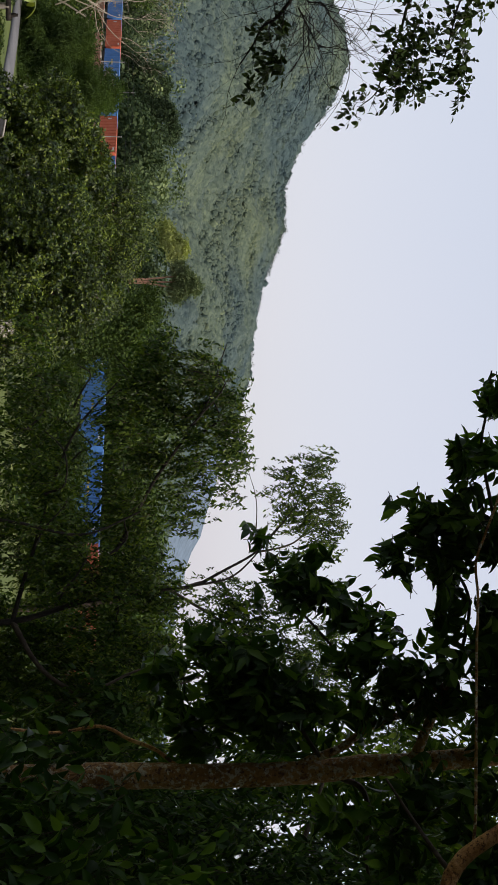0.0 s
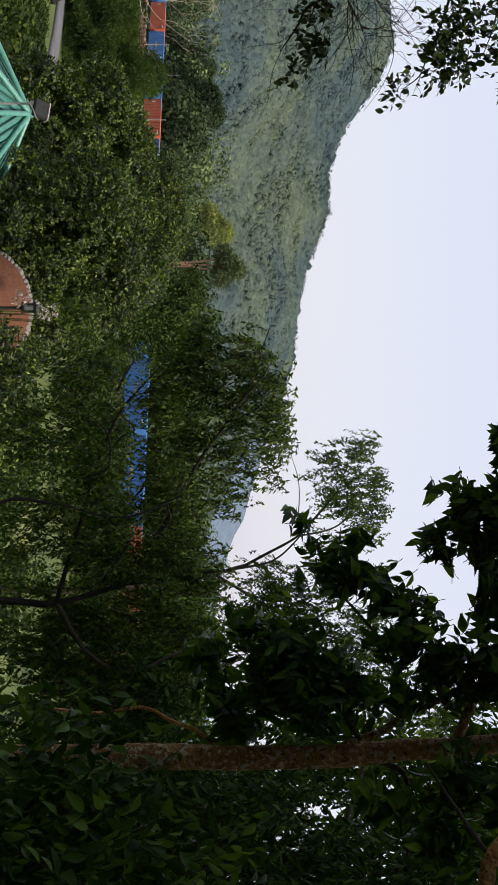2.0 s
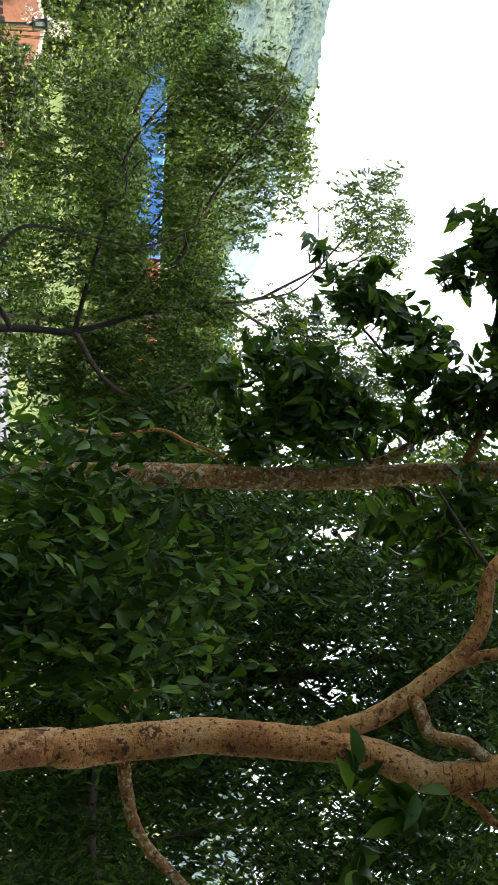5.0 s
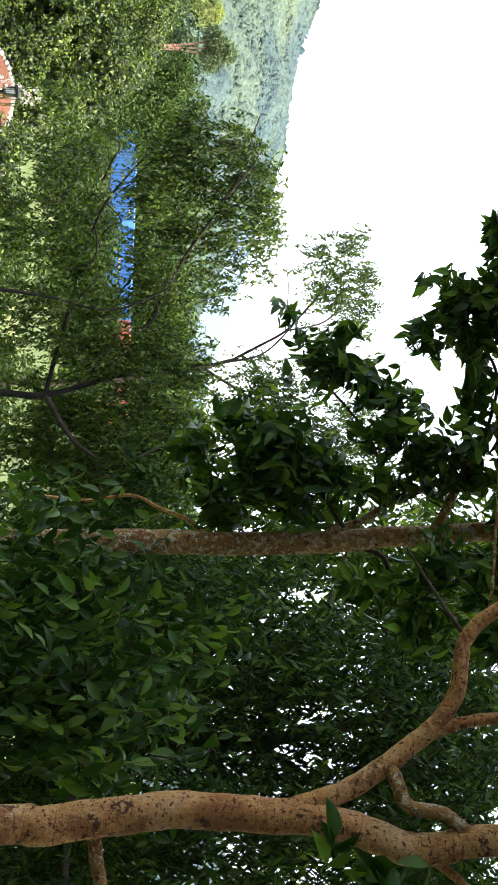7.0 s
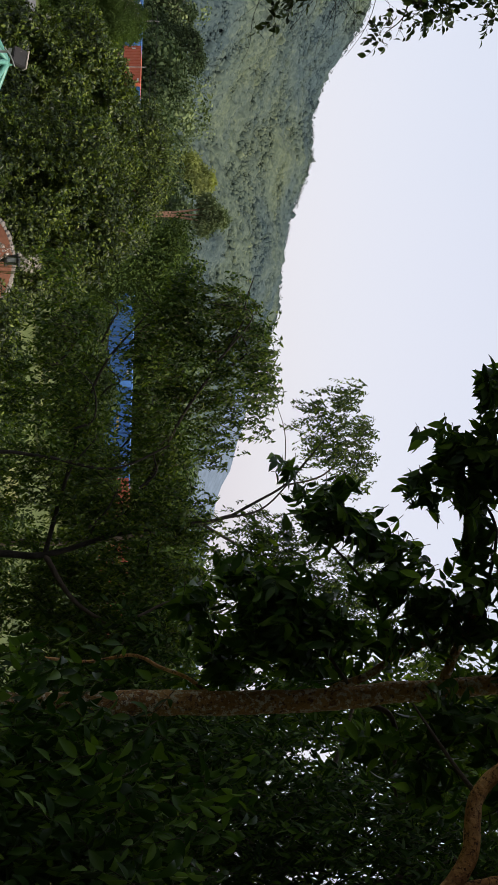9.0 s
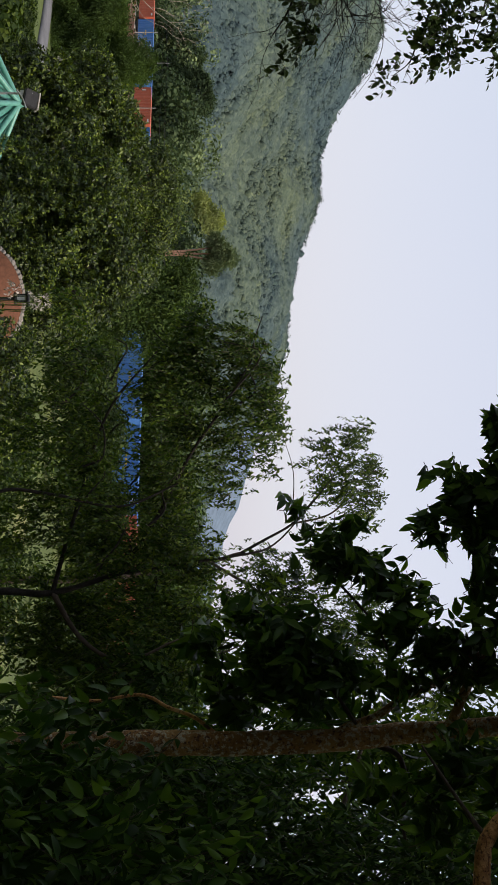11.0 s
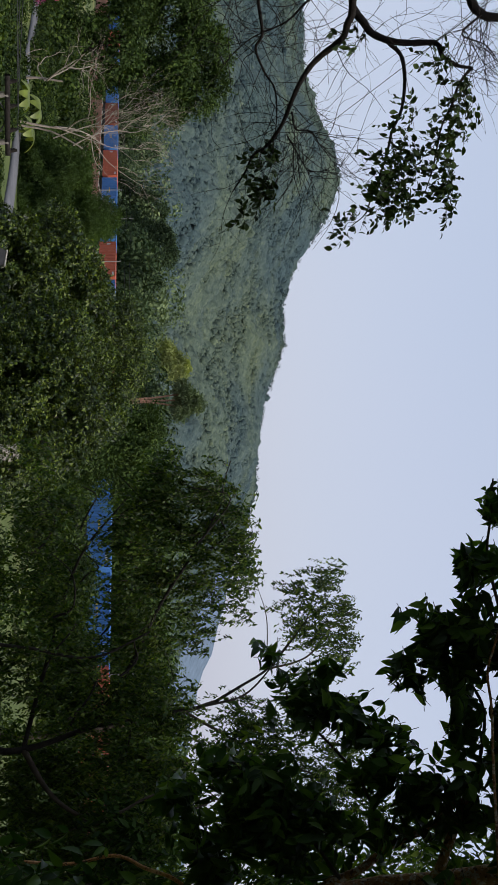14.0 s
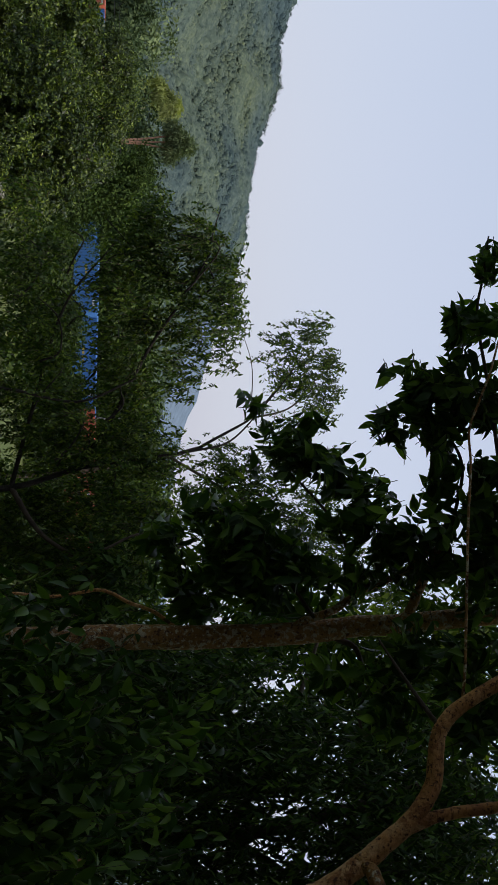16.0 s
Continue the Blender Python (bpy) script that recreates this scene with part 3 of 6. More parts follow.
fa, fr = np.meshgrid(np.linspace(-50, 60, 150), np.array((2600, 2900, 3200, 3500.0)), indexing="ij")
ridge_el = np.interp(fa, (-50, -3, 1.2, 4, 6, 9, 14, 30, 60), (3.5, 4.3, 3.9, 3.1, 2.2, 1.6, 1.3, 1.8, 1.5)) + 0.06 * np.sin(fa * 3.1) + 0.04 * np.sin(fa * 7.3)
fz = EYE + 3200 * np.tan(np.radians(ridge_el)) * np.interp(fr, (2600, 2900, 3200, 3500), (0.0, 0.55, 1.0, 0.5))
fv = np.stack([fr * np.sin(np.radians(fa)), fr * np.cos(np.radians(fa)), fz], -1).reshape(-1, 3)
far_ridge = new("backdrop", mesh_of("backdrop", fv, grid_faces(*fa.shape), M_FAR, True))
tagged(far_ridge, "mountain ridge far beyond the valley, its haze painted in as pale blue", "mountain", kind="structure")


# ---- far woods: hillside forest and the tree belt at its foot ----
def puffs(centres, radii, per, size, r, flat=0.8, hang=0.0, tilt=0.35):
    """Tree crowns as shells of small tilted leaf sprays."""
    n = len(centres)
    q = unit(r.normal(size=(n, per, 3)))
    q[..., 2] = np.where(q[..., 2] < -0.45, -q[..., 2], q[..., 2])
    lump = 0.72 + 0.36 * r.uniform(0, 1, (n, per))
    pos = centres[:, None] + q * lump[..., None] * radii[:, None, :]
    way = unit(np.cross(q, r.normal(size=(n, per, 3))) + np.array((0, 0, -hang)))
    ln = (size * radii[:, None, 0] * r.uniform(0.6, 1.3, (n, per))).reshape(-1)
    wy = way.reshape(-1, 3)
    return leaves(pos.reshape(-1, 3) - wy * ln[:, None] * 0.5, wy, (q + r.normal(size=q.shape) * tilt).reshape(-1, 3), ln, ln * flat, "blade")


r1 = np.random.default_rng(21)
n_hill = 120000
h_i, h_j = r1.integers(21, 319, n_hill), r1.integers(3, 248, n_hill)
h_pos = hv.reshape(*ha.shape, 3)[h_i, h_j] + r1.normal(size=(n_hill, 3)) * np.array((0.8, 0.9, 0.5))
h_up = unit(r1.normal(size=(n_hill, 3)) * 0.15 + np.array((0.1, -0.5, 1.0)))
h_way = unit(np.cross(h_up, r1.normal(size=(n_hill, 3))))
h_len = r1.uniform(0.5, 1.2, n_hill)
foliage = [leaves(h_pos - h_way * h_len[:, None] * 0.5, h_way, h_up, h_len, h_len * 0.9, "blade")]
# the canopy: rounded crowns of many sizes, each lumpy in its own way
ball = bmesh.new()
bmesh.ops.create_icosphere(ball, subdivisions=1, radius=1)
ball_v = np.array([v.co for v in ball.verts])
ball_f = np.array([[v.index for v in f.verts] for f in ball.faces])
ball.free()
ball_f = ball_f[ball_v[ball_f, 2].mean(1) > -0.5]  # the underside stays hidden in the canopy
n_crown = 32000
c_az, c_r = r1.uniform(-31, 13, n_crown), 300 + 470 * r1.uniform(0, 1, n_crown) ** 0.8
c_rad = np.exp(r1.normal(-0.2, 0.36, n_crown)) * (0.75 + 0.4 * c_r / 760)
c_pos = np.stack([c_r * np.sin(np.radians(c_az)), c_r * np.cos(np.radians(c_az)), hill_z(c_az, c_r) + 0.9 + c_rad * r1.uniform(0.0, 0.5, n_crown)], 1)
lump = 1 + 0.16 * r1.normal(size=(n_crown, len(ball_v))).clip(-1.6, 1.6)
c_v = c_pos[:, None] + ball_v[None] * lump[..., None] * c_rad[:, None, None] * np.stack([np.ones(n_crown), np.ones(n_crown), r1.uniform(0.7, 1.3, n_crown)], 1)[:, None]
foliage.append((c_v.reshape(-1, 3), (ball_f[None] + (np.arange(n_crown) * len(ball_v))[:, None, None]).reshape(-1, 3)))
# single crowns stand out along the ridge
n_top = 1500
t_az, t_r = r1.uniform(-31, 12, n_top), r1.uniform(725, 775, n_top)
t_pos = np.stack([t_r * np.sin(np.radians(t_az)), t_r * np.cos(np.radians(t_az)), hill_z(t_az, t_r) + 2.2], 1)
t_rad = np.exp(r1.normal(0.2, 0.3, n_top))
foliage.append(puffs(t_pos, np.stack([t_rad, t_rad, t_rad * r1.uniform(0.9, 1.6, n_top)], 1), 26, 0.4, r1, 0.8, tilt=0.4))


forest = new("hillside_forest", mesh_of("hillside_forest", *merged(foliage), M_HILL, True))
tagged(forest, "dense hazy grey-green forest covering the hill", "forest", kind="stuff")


def rail_distance(a):
    """How far off the railway lies in a direction (radians)."""
    t = np.tan(a)
    s = (119.9 * t - 4.5) / (0.645 + 0.765 * t)
    return np.hypot(4.5 + 0.645 * s, 119.9 - 0.765 * s)


def belt(name, n, az, rr, rad, high, material, per, size, seed, label, behind=False):
    """A belt of mixed trees with crowns down to the ground."""
    r = np.random.default_rng(seed)
    a = np.radians(r.uniform(*az, n))
    d = r.uniform(*rr, n)
    if behind:
        d = rail_distance(a) + d
    elif rr[0] > 150:
        d = np.maximum(d, rail_distance(a) + 14)
    rad_ = r.uniform(*rad, n)
    top = r.uniform(*high, n)
    c = np.stack([d * np.sin(a), d * np.cos(a), np.zeros(n)], 1)
    balls, radii = [], []
    for k in range(4):
        f = (k + 0.6) / 4
        cc = c + np.stack([r.normal(size=n) * rad_ * 0.3, r.normal(size=n) * rad_ * 0.3, top * f], 1)
        w = rad_ * (1.1 - 0.45 * f)
        balls.append(cc)
        radii.append(np.stack([w, w, top * 0.2 + w * 0.3], 1))
    ob = new(name, mesh_of(name, *puffs(np.concatenate(balls), np.concatenate(radii), per, size, r), material))
    return tagged(ob, label, "trees", kind="stuff")


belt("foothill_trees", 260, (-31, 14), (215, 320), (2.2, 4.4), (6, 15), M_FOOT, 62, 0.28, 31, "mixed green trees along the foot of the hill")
belt("trackside_trees", 90, (-30, -3), (9, 24), (2.6, 4.2), (6, 10.5), M_DARKWOOD, 120, 0.22, 32, "dark green trees standing behind the railway", True)
belt("trackside_trees", 80, (-5, 14), (9, 40), (2.2, 3.4), (6, 11.5), M_ROUND, 110, 0.24, 33, "green trees standing behind the railway", True)
belt("valley_shrubs", 130, (-31, -10), (96, 150), (1.2, 2.4), (1.2, 3.0), M_FIELD, 66, 0.22, 34, "bright green shrubs filling the valley floor")
belt("valley_shrubs", 60, (-10, 14), (66, 100), (1.2, 2.2), (1.0, 2.6), M_FIELD, 90, 0.22, 35, "bright green shrubs filling the valley floor")
belt("garden_shrubs", 26, (-4, 9), (40, 66), (0.8, 1.6), (0.5, 1.3), M_FIELD, 100, 0.2, 43, "leafy green shrubs on the lawn below the house")
belt("garden_shrubs", 60, (-22, -9), (36, 55), (0.8, 1.5), (0.6, 1.3), M_FIELD, 110, 0.19, 36, "leafy green shrubs below the house")
belt("lane_shrubs", 60, (-29, -17), (40, 53), (0.9, 1.7), (0.7, 1.5), M_FIELD, 110, 0.2, 37, "leafy green shrubs beside the lane")
belt("trackside_bushes", 60, (-7, 9), (84, 96), (1.6, 2.6), (2.4, 3.3), M_FIELD, 90, 0.2, 39, "leafy green bushes standing before the railway")
belt("lane_shrubs", 46, (-29, -21.5), (100, 118), (0.9, 1.6), (0.8, 1.6), M_FIELD, 100, 0.22, 40, "leafy green shrubs beyond the lane")
belt("lane_shrubs", 40, (-19.5, -14), (78, 90), (0.9, 1.6), (0.8, 1.6), M_FIELD, 100, 0.22, 41, "leafy green shrubs beyond the lane")
belt("lane_shrubs", 190, (-30, -20.6), (44, 80), (0.8, 1.5), (0.4, 1.0), M_FIELD, 90, 0.22, 42, "leafy green shrubs beside the lane")
belt("lane_shrubs", 46, (-24.5, -20.6), (88, 101), (0.8, 1.4), (0.6, 1.3), M_FIELD, 100, 0.22, 44, "leafy green shrubs beyond the lane")
belt("lane_shrubs", 150, (-21.6, -15), (50, 65), (0.5, 0.9), (0.25, 0.6), M_FIELD, 70, 0.24, 38, "leafy green shrubs beside the lane")

# ---- railway ----
RAIL_AT, RAIL_DIR = np.array((4.5, 119.9, 0.0)), unit(np.array((0.645, -0.765, 0.0)))
RAIL_TURN = math.degrees(math.atan2(RAIL_DIR[1], RAIL_DIR[0]))
RAIL_SIDE = np.array((RAIL_DIR[1], -RAIL_DIR[0], 0.0))  # towards the viewer


def along(s, off=0.0, z=0.0):
    return RAIL_AT + RAIL_DIR * s + RAIL_SIDE * off + np.array((0, 0, z))


def rail_pose(s, off=0.0, z=0.0):
    p = along(s, off, z)
    return pose(p[0], p[1], p[2], 0, 0, RAIL_TURN)


bed = box_bm((-300, -3.2, -0.3), (70, 3.2, 0.25), 0.0, rail_pose(0))
me = bpy.data.meshes.new("railway_bed")
bed.to_mesh(me)
bed.free()
me.materials.append(M_BALLAST)
railway = tagged(new("railway_bed", me), "low brown ballast bed carrying the railway track", "railway", kind="structure")
for off in (-0.72, 0.72):
    part("rail", box_bm((-300, off - 0.035, 0.25), (70, off + 0.035, 0.41), 0, rail_pose(0)), M_BLACK, railway)


def container(material, name="shipping_container"):
    """A forty-foot box with corrugated sides, frame and doors, built at the origin."""
    base = thing(name, (0, 0, 0), "", "container", "containers on the freight train")
    L, H, W = 12.19, 2.59, 2.44
    n = 12
    for side in (-1, 1):
        prof = []
        for i in range(n):
            x0 = -L / 2 + 0.12 + (L - 0.24) * i / n
            w = (L - 0.24) / n
            prof += [(x0, 0.0), (x0 + 0.3 * w, 0.0), (x0 + 0.36 * w, -0.03), (x0 + 0.42 * w, 0.0), (x0 + 0.72 * w, 0.0), (x0 + 0.75 * w, -0.2), (x0 + 0.85 * w, -0.2), (x0 + 0.88 * w, 0.0)]
        prof.append((L / 2 - 0.12, 0.0))
        y = side * (W / 2 - 0.02)
        v = [(x, y + side * d, z) for x, d in prof for z in (0.14, H - 0.1)]
        f = [(2 * i, 2 * i + 2, 2 * i + 3, 2 * i + 1) for i in range(len(prof) - 1)]
        put("side_panel", mesh_of("side_panel", v, f, material), base)
        for z0, z1 in ((0.0, 0.15), (H - 0.11, H)):
            part("side_rail", box_bm((-L / 2, y - 0.04, z0), (L / 2, y + 0.05, z1), 0.01), material, base)
        for x in (-L / 2 + 0.07, L / 2 - 0.07):
            part("corner_post", box_bm((x - 0.08, y - 0.07, 0), (x + 0.08, y + 0.06, H), 0.01), material, base)
    part("roof", box_bm((-L / 2 + 0.02, -W / 2 + 0.05, H - 0.06), (L / 2 - 0.02, W / 2 - 0.05, H - 0.01), 0.01), material, base)
    part("container_floor", box_bm((-L / 2 + 0.02, -W / 2 + 0.05, 0.03), (L / 2 - 0.02, W / 2 - 0.05, 0.12), 0.01), M_BLACK, base)
    for x in (-L / 2 + 0.05, L / 2 - 0.05):
        part("end_panel", box_bm((x - 0.03, -W / 2 + 0.08, 0.12), (x + 0.03, W / 2 - 0.08, H - 0.08), 0.01), material, base)
    return base


def flat_wagon():
    base = thing("flat_wagon", (0, 0, 0), "dark steel flat wagon under a shipping container", "wagon", "wagons of the freight train")
    part("deck", box_bm((-6.3, -1.25, 1.0), (6.3, 1.25, 1.2), 0.02), M_BLACK, base)
    part("sole_bar", box_bm((-6.3, -0.4, 0.75), (6.3, 0.4, 1.0), 0.02), M_BLACK, base)
    for x in (-4.6, 4.6):
        bogie = part("bogie", box_bm((x - 1.4, -1.0, 0.72), (x + 1.4, 1.0, 0.98), 0.03), M_BLACK, base)
        for dx in (-0.9, 0.9):
            for y in (-0.72, 0.72):
                bm = bmesh.new()
                bmesh.ops.create_cone(bm, cap_ends=True, segments=18, radius1=0.42, radius2=0.42, depth=0.12, matrix=pose(x + dx, y, 0.83, 90, 0, 0))
                part("wheel", bm, M_BLACK, bogie)
    return base


def marks(base, material, spans):
    for a, b, z0, z1 in spans:
        for side in (-1, 1):
            y = side * 1.23
            part("marking", box_bm((a, min(y, y + side * 0.012), z0), (b, max(y, y + side * 0.012), z1)), material, base)


KINDS = {"blue": (M_BLUE, "ribbed blue steel shipping container on the freight train"), "red": (M_RED, "ribbed red steel shipping container on the freight train"),
         "rust": (M_RUST, "rust-brown steel shipping container on the freight train"), "white": (M_WHITE, "dull white steel shipping container on the freight train")}
ORDER = ("red", "blue", "blue", "rust", "blue", "red", "blue", "rust", "blue", "rust", "blue", "red", "blue", "blue", "red", "blue", "rust", "red", "blue", "blue", "blue", "red", "red", "blue", "rust")
masters, wagon0 = {}, None
for i, colour in enumerate(ORDER):
    s = -261.6 + 13.2 * i
    m = rail_pose(s, 0, 1.2)
    if colour not in masters:
        masters[colour] = tagged(container(KINDS[colour][0]), KINDS[colour][1])
        marks(masters[colour], M_WHITE, [(4.4, 5.4, 2.1, 2.3), (-5.5, -5.1, 1.2, 1.75)] if colour != "blue" else [(4.3, 5.3, 2.05, 2.3)])
        if colour == "blue":
            marks(masters[colour], M_YELLOW, [(-1.6, -1.25, 1.2, 1.42), (-1.0, -0.65, 1.2, 1.42), (-0.4, -0.05, 1.2, 1.42), (0.2, 0.55, 1.2, 1.42)])
        masters[colour].matrix_world = m
    else:
        copy_thing(masters[colour], m)
    if wagon0 is None:
        wagon0 = flat_wagon()
        wagon0.matrix_world = rail_pose(s)
    else:
        copy_thing(wagon0, rail_pose(s))


def straight_wall(name, s0, s1, off, z0, z1, thick, material, label):
    me = bpy.data.meshes.new(name)
    bm = box_bm((s0, -thick / 2, z0), (s1, thick / 2, z1), 0.02, rail_pose(0, off))
    bm.to_mesh(me)
    bm.free()
    me.materials.append(material)
    return tagged(new(name, me), label, "wall", kind="structure")


low_wall = straight_wall("wall_trackside", -190, -40, 9.0, -0.3, 1.25, 0.3, M_CONCRETE, "weathered grey concrete wall beside the railway")
brick_wall = straight_wall("wall_brick", -190, -40, 20.0, -0.3, 2.2, 0.3, M_BRICKWALL, "low brick-red wall in front of the railway")
for k in range(31):
    part("pier", box_bm((-188 + 4.8 * k, -0.22, -0.3), (-187.7 + 4.8 * k, 0.22, 1.4), 0.02, rail_pose(0, 9.0)), M_CONCRETE, low_wall)
    part("pier", box_bm((-188 + 4.8 * k, -0.22, -0.3), (-187.7 + 4.8 * k, 0.22, 2.3), 0.02, rail_pose(0, 20.0)), M_BRICKWALL, brick_wall)


def cable(name, a, b, sag, radius, label, n=24):
    a, b = np.asarray(a, float), np.asarray(b, float)
    t = np.linspace(0, 1, n)[:, None]
    line = a + (b - a) * t - np.array((0, 0, 1.0)) * sag * 4 * t * (1 - t)
    ob = new(name, mesh_of(name, *tube(line, radius, radius, 5, n), M_BLACK, True))
    return tagged(ob, label, "cable")


def line_post(s, off, high):
    p = along(s, off)
    post = thing("line_post", p, "slim pale concrete post beside the railway", "post", "posts along the railway")
    put("shaft", mesh_of("shaft", *tube([p + (0, 0, -0.2), p + (0, 0, high)], 0.075, 0.06, 8, 5), M_CONCRETE, True), post)
    part("cap", box_bm((-0.1, -0.1, high), (0.1, 0.1, high + 0.06), 0.01, rail_pose(s, off)), M_STEEL, post)
    return post


for s in (-125, -98, -71, -44, -17, 10, 37):
    line_post(s, 3.6, 4.6)
for s0 in (-160, -105, -50):
    cable("railway_wire", along(s0, -4.6, 6.1), along(s0 + 55, -4.6, 6.1), 0.35, 0.03, "thin dark wire strung behind the railway")
    cable("railway_wire", along(s0, -4.6, 5.3), along(s0 + 55, -4.6, 5.3), 0.35, 0.03, "thin dark wire strung behind the railway")
for s0 in (-160, -105, -50, 5):
    p = along(s0, -4.6)
    mast = thing("wire_mast", p, "dark mast carrying wires behind the railway", "mast", "masts behind the railway")
    put("pole", mesh_of("pole", *tube([p + (0, 0, -0.2), p + (0, 0, 6.5)], 0.12, 0.09, 8, 5), M_CONCRETE, True), mast)
    part("arm", box_bm((-0.05, -0.5, 6.05), (0.05, 0.5, 6.15), 0.01, rail_pose(s0, -4.6)), M_BLACK, mast)
    part("arm", box_bm((-0.05, -0.5, 5.25), (0.05, 0.5, 5.35), 0.01, rail_pose(s0, -4.6)), M_BLACK, mast)

# ---- trees of the valley ----
def on_ground(az, d):
    p = P(az, 0, d)
    p[2] = ground_h(p[0], p[1])
    return p


def crowned_tree(name, az, d, balls, material, count, leaf_len, leaf_w, label, bark, seed, trunk_r=0.16, shape="blade", per=7, twig=0.35, drop=0.15, shell=0.8, group="", bunches=26):
    """A tree with a trunk, limbs into each lump of the crown, and leafy twigs. Lumps: heading, height angle, distance, half sizes in metres."""
    r = np.random.default_rng(seed)
    base = on_ground(az, d)
    tree = thing(name, base, label, "tree", group)
    world_balls = [(*P(a, e, dd), w, w2, h) for a, e, dd, w, w2, h in balls]
    centre = np.mean([b[:3] for b in world_balls], axis=0)
    fork = base + (centre - base) * np.array((0.4, 0.4, 0.45))
    put("trunk", mesh_of("trunk", *tube([base - (0, 0, 0.3), base + (fork - base) * 0.5 + r.normal(size=3) * 0.1, fork], trunk_r, trunk_r * 0.7, 10, 12, 0.06, seed), bark, True), tree)
    for b in world_balls:
        c = np.array(b[:3])
        mid = (fork + c) / 2 + r.normal(size=3) * 0.25
        put("limb", mesh_of("limb", *tube([fork, mid, c, c + (c - mid) * 0.5], trunk_r * 0.6, trunk_r * 0.12, 7, 12, 0.05, seed), bark, True), tree)
    # bunches of leafy shoots stand out of each lump, with dark gaps between them
    seeds, away = in_balls(world_balls, 2 * bunches * len(world_balls), r, shell)
    keep = np.argsort(-away[:, 2] + r.uniform(-0.9, 0.9, len(away)))[:bunches * len(world_balls)]  # most shoots grow towards the light
    seeds, away = seeds[keep], away[keep]
    size = np.mean([b[3] for b in world_balls]) * r.uniform(0.2, 0.36, len(seeds)) * (26 / bunches) ** 0.4
    pick = r.integers(0, len(seeds), count)
    q = unit(r.normal(size=(count, 3)) + away[pick] * 0.9 + np.array((0, 0, 0.5)))
    pos = seeds[pick] + q * size[pick][:, None] * r.uniform(0.75, 1.05, count)[:, None]
    way = unit(q + r.normal(size=q.shape) * 0.45)
    lv, _ = sprays(pos, way, r, twig, drop, per, leaf_len, leaf_w, shape, face=unit(q * 1.0 + away[pick] * 0.5 + np.array((0, 0, 0.55))))
    put("crown", mesh_of("crown", *lv, material), tree, kind="stuff")
    return tree


crowned_tree("litchi_tree", -7.6, 27, [(-7.0, -3.7, 27, 1.15, 1.1, 0.95), (-8.6, -5.2, 27, 1.2, 1.2, 1.2), (-6.3, -5.6, 26.5, 1.2, 1.2, 1.2), (-8.2, -7.5, 26, 1.4, 1.2, 1.2),
              (-5.8, -7.6, 26, 1.2, 1.1, 1.1), (-10.0, -6.9, 27.5, 1.2, 1.2, 1.2), (-10.4, -4.6, 27.5, 1.1, 1.1, 1.1), (-7.5, -9.4, 25.5, 1.6, 1.3, 1.2), (-10.4, -9.2, 26.5, 1.1, 1.2, 1.2)],
             M_LITCHI, 10500, 0.088, 0.52, "rounded litchi tree with dense glossy green leaves", M_BARK_DARK, 41, per=9, twig=0.2, bunches=44)
crowned_tree("litchi_tree", -13.6, 32, [(-14.6, -4.0, 32, 1.1, 1.1, 0.9), (-12.7, -3.6, 32, 1.2, 1.1, 1.0), (-15.1, -4.4, 31.5, 0.8, 0.9, 0.9), (-13.3, -5.6, 31, 1.3, 1.2, 1.2),
              (-12.0, -5.2, 32, 1.2, 1.2, 1.2), (-14.2, -7.2, 30.5, 1.5, 1.3, 1.2), (-12.3, -7.6, 30, 1.4, 1.3, 1.2), (-11.0, -6.6, 31, 1.2, 1.2, 1.2)],
             M_LITCHI, 7600, 0.105, 0.52, "litchi tree with dense dark green leaves", M_BARK_DARK, 42, per=9, twig=0.22, bunches=44)
crowned_tree("mango_tree", -9.4, 44, [(-10.8, -1.7, 44, 1.2, 1.2, 1.0), (-9.0, -1.6, 44, 1.2, 1.2, 1.0), (-7.6, -2.6, 44, 1.1, 1.1, 1.0), (-11.6, -3.2, 44, 1.1, 1.1, 1.1), (-10.0, -3.5, 43, 1.5, 1.3, 1.3), (-8.0, -4.2, 43, 1.4, 1.3, 1.3)],
             M_LITCHI, 8500, 0.12, 0.42, "dark leafy mango tree behind the litchi trees", M_BARK_DARK, 43, per=7, twig=0.45)
crowned_tree("broadleaf_tree", -4.6, 62, [(-4.8, -1.6, 62, 1.7, 1.6, 1.2), (-6.2, -0.9, 62, 1.5, 1.6, 1.5), (-5.4, -3.2, 61, 1.8, 1.6, 1.5)],
             M_ROUND, 5000, 0.2, 0.45, "spreading green tree in the valley", M_BARK_DARK, 44, per=6, twig=0.7)
crowned_tree("rounded_tree", -23.8, 112, [(-23.4, 2.2, 112, 3.6, 3.4, 3.2), (-25.4, 1.4, 113, 3.4, 3.2, 3.4), (-22.2, 0.6, 111, 3.0, 3.0, 3.2), (-24.4, -0.8, 110, 3.8, 3.4, 3.2), (-26.6, -0.4, 112, 3.4, 3.2, 3.0), (-24.0, -2.4, 110, 3.6, 3.2, 2.4)],
             M_ROUND, 9000, 0.34, 0.5, "large rounded green tree towering above the lane", M_BARK_DARK, 45, trunk_r=0.3, per=6, twig=1.0)
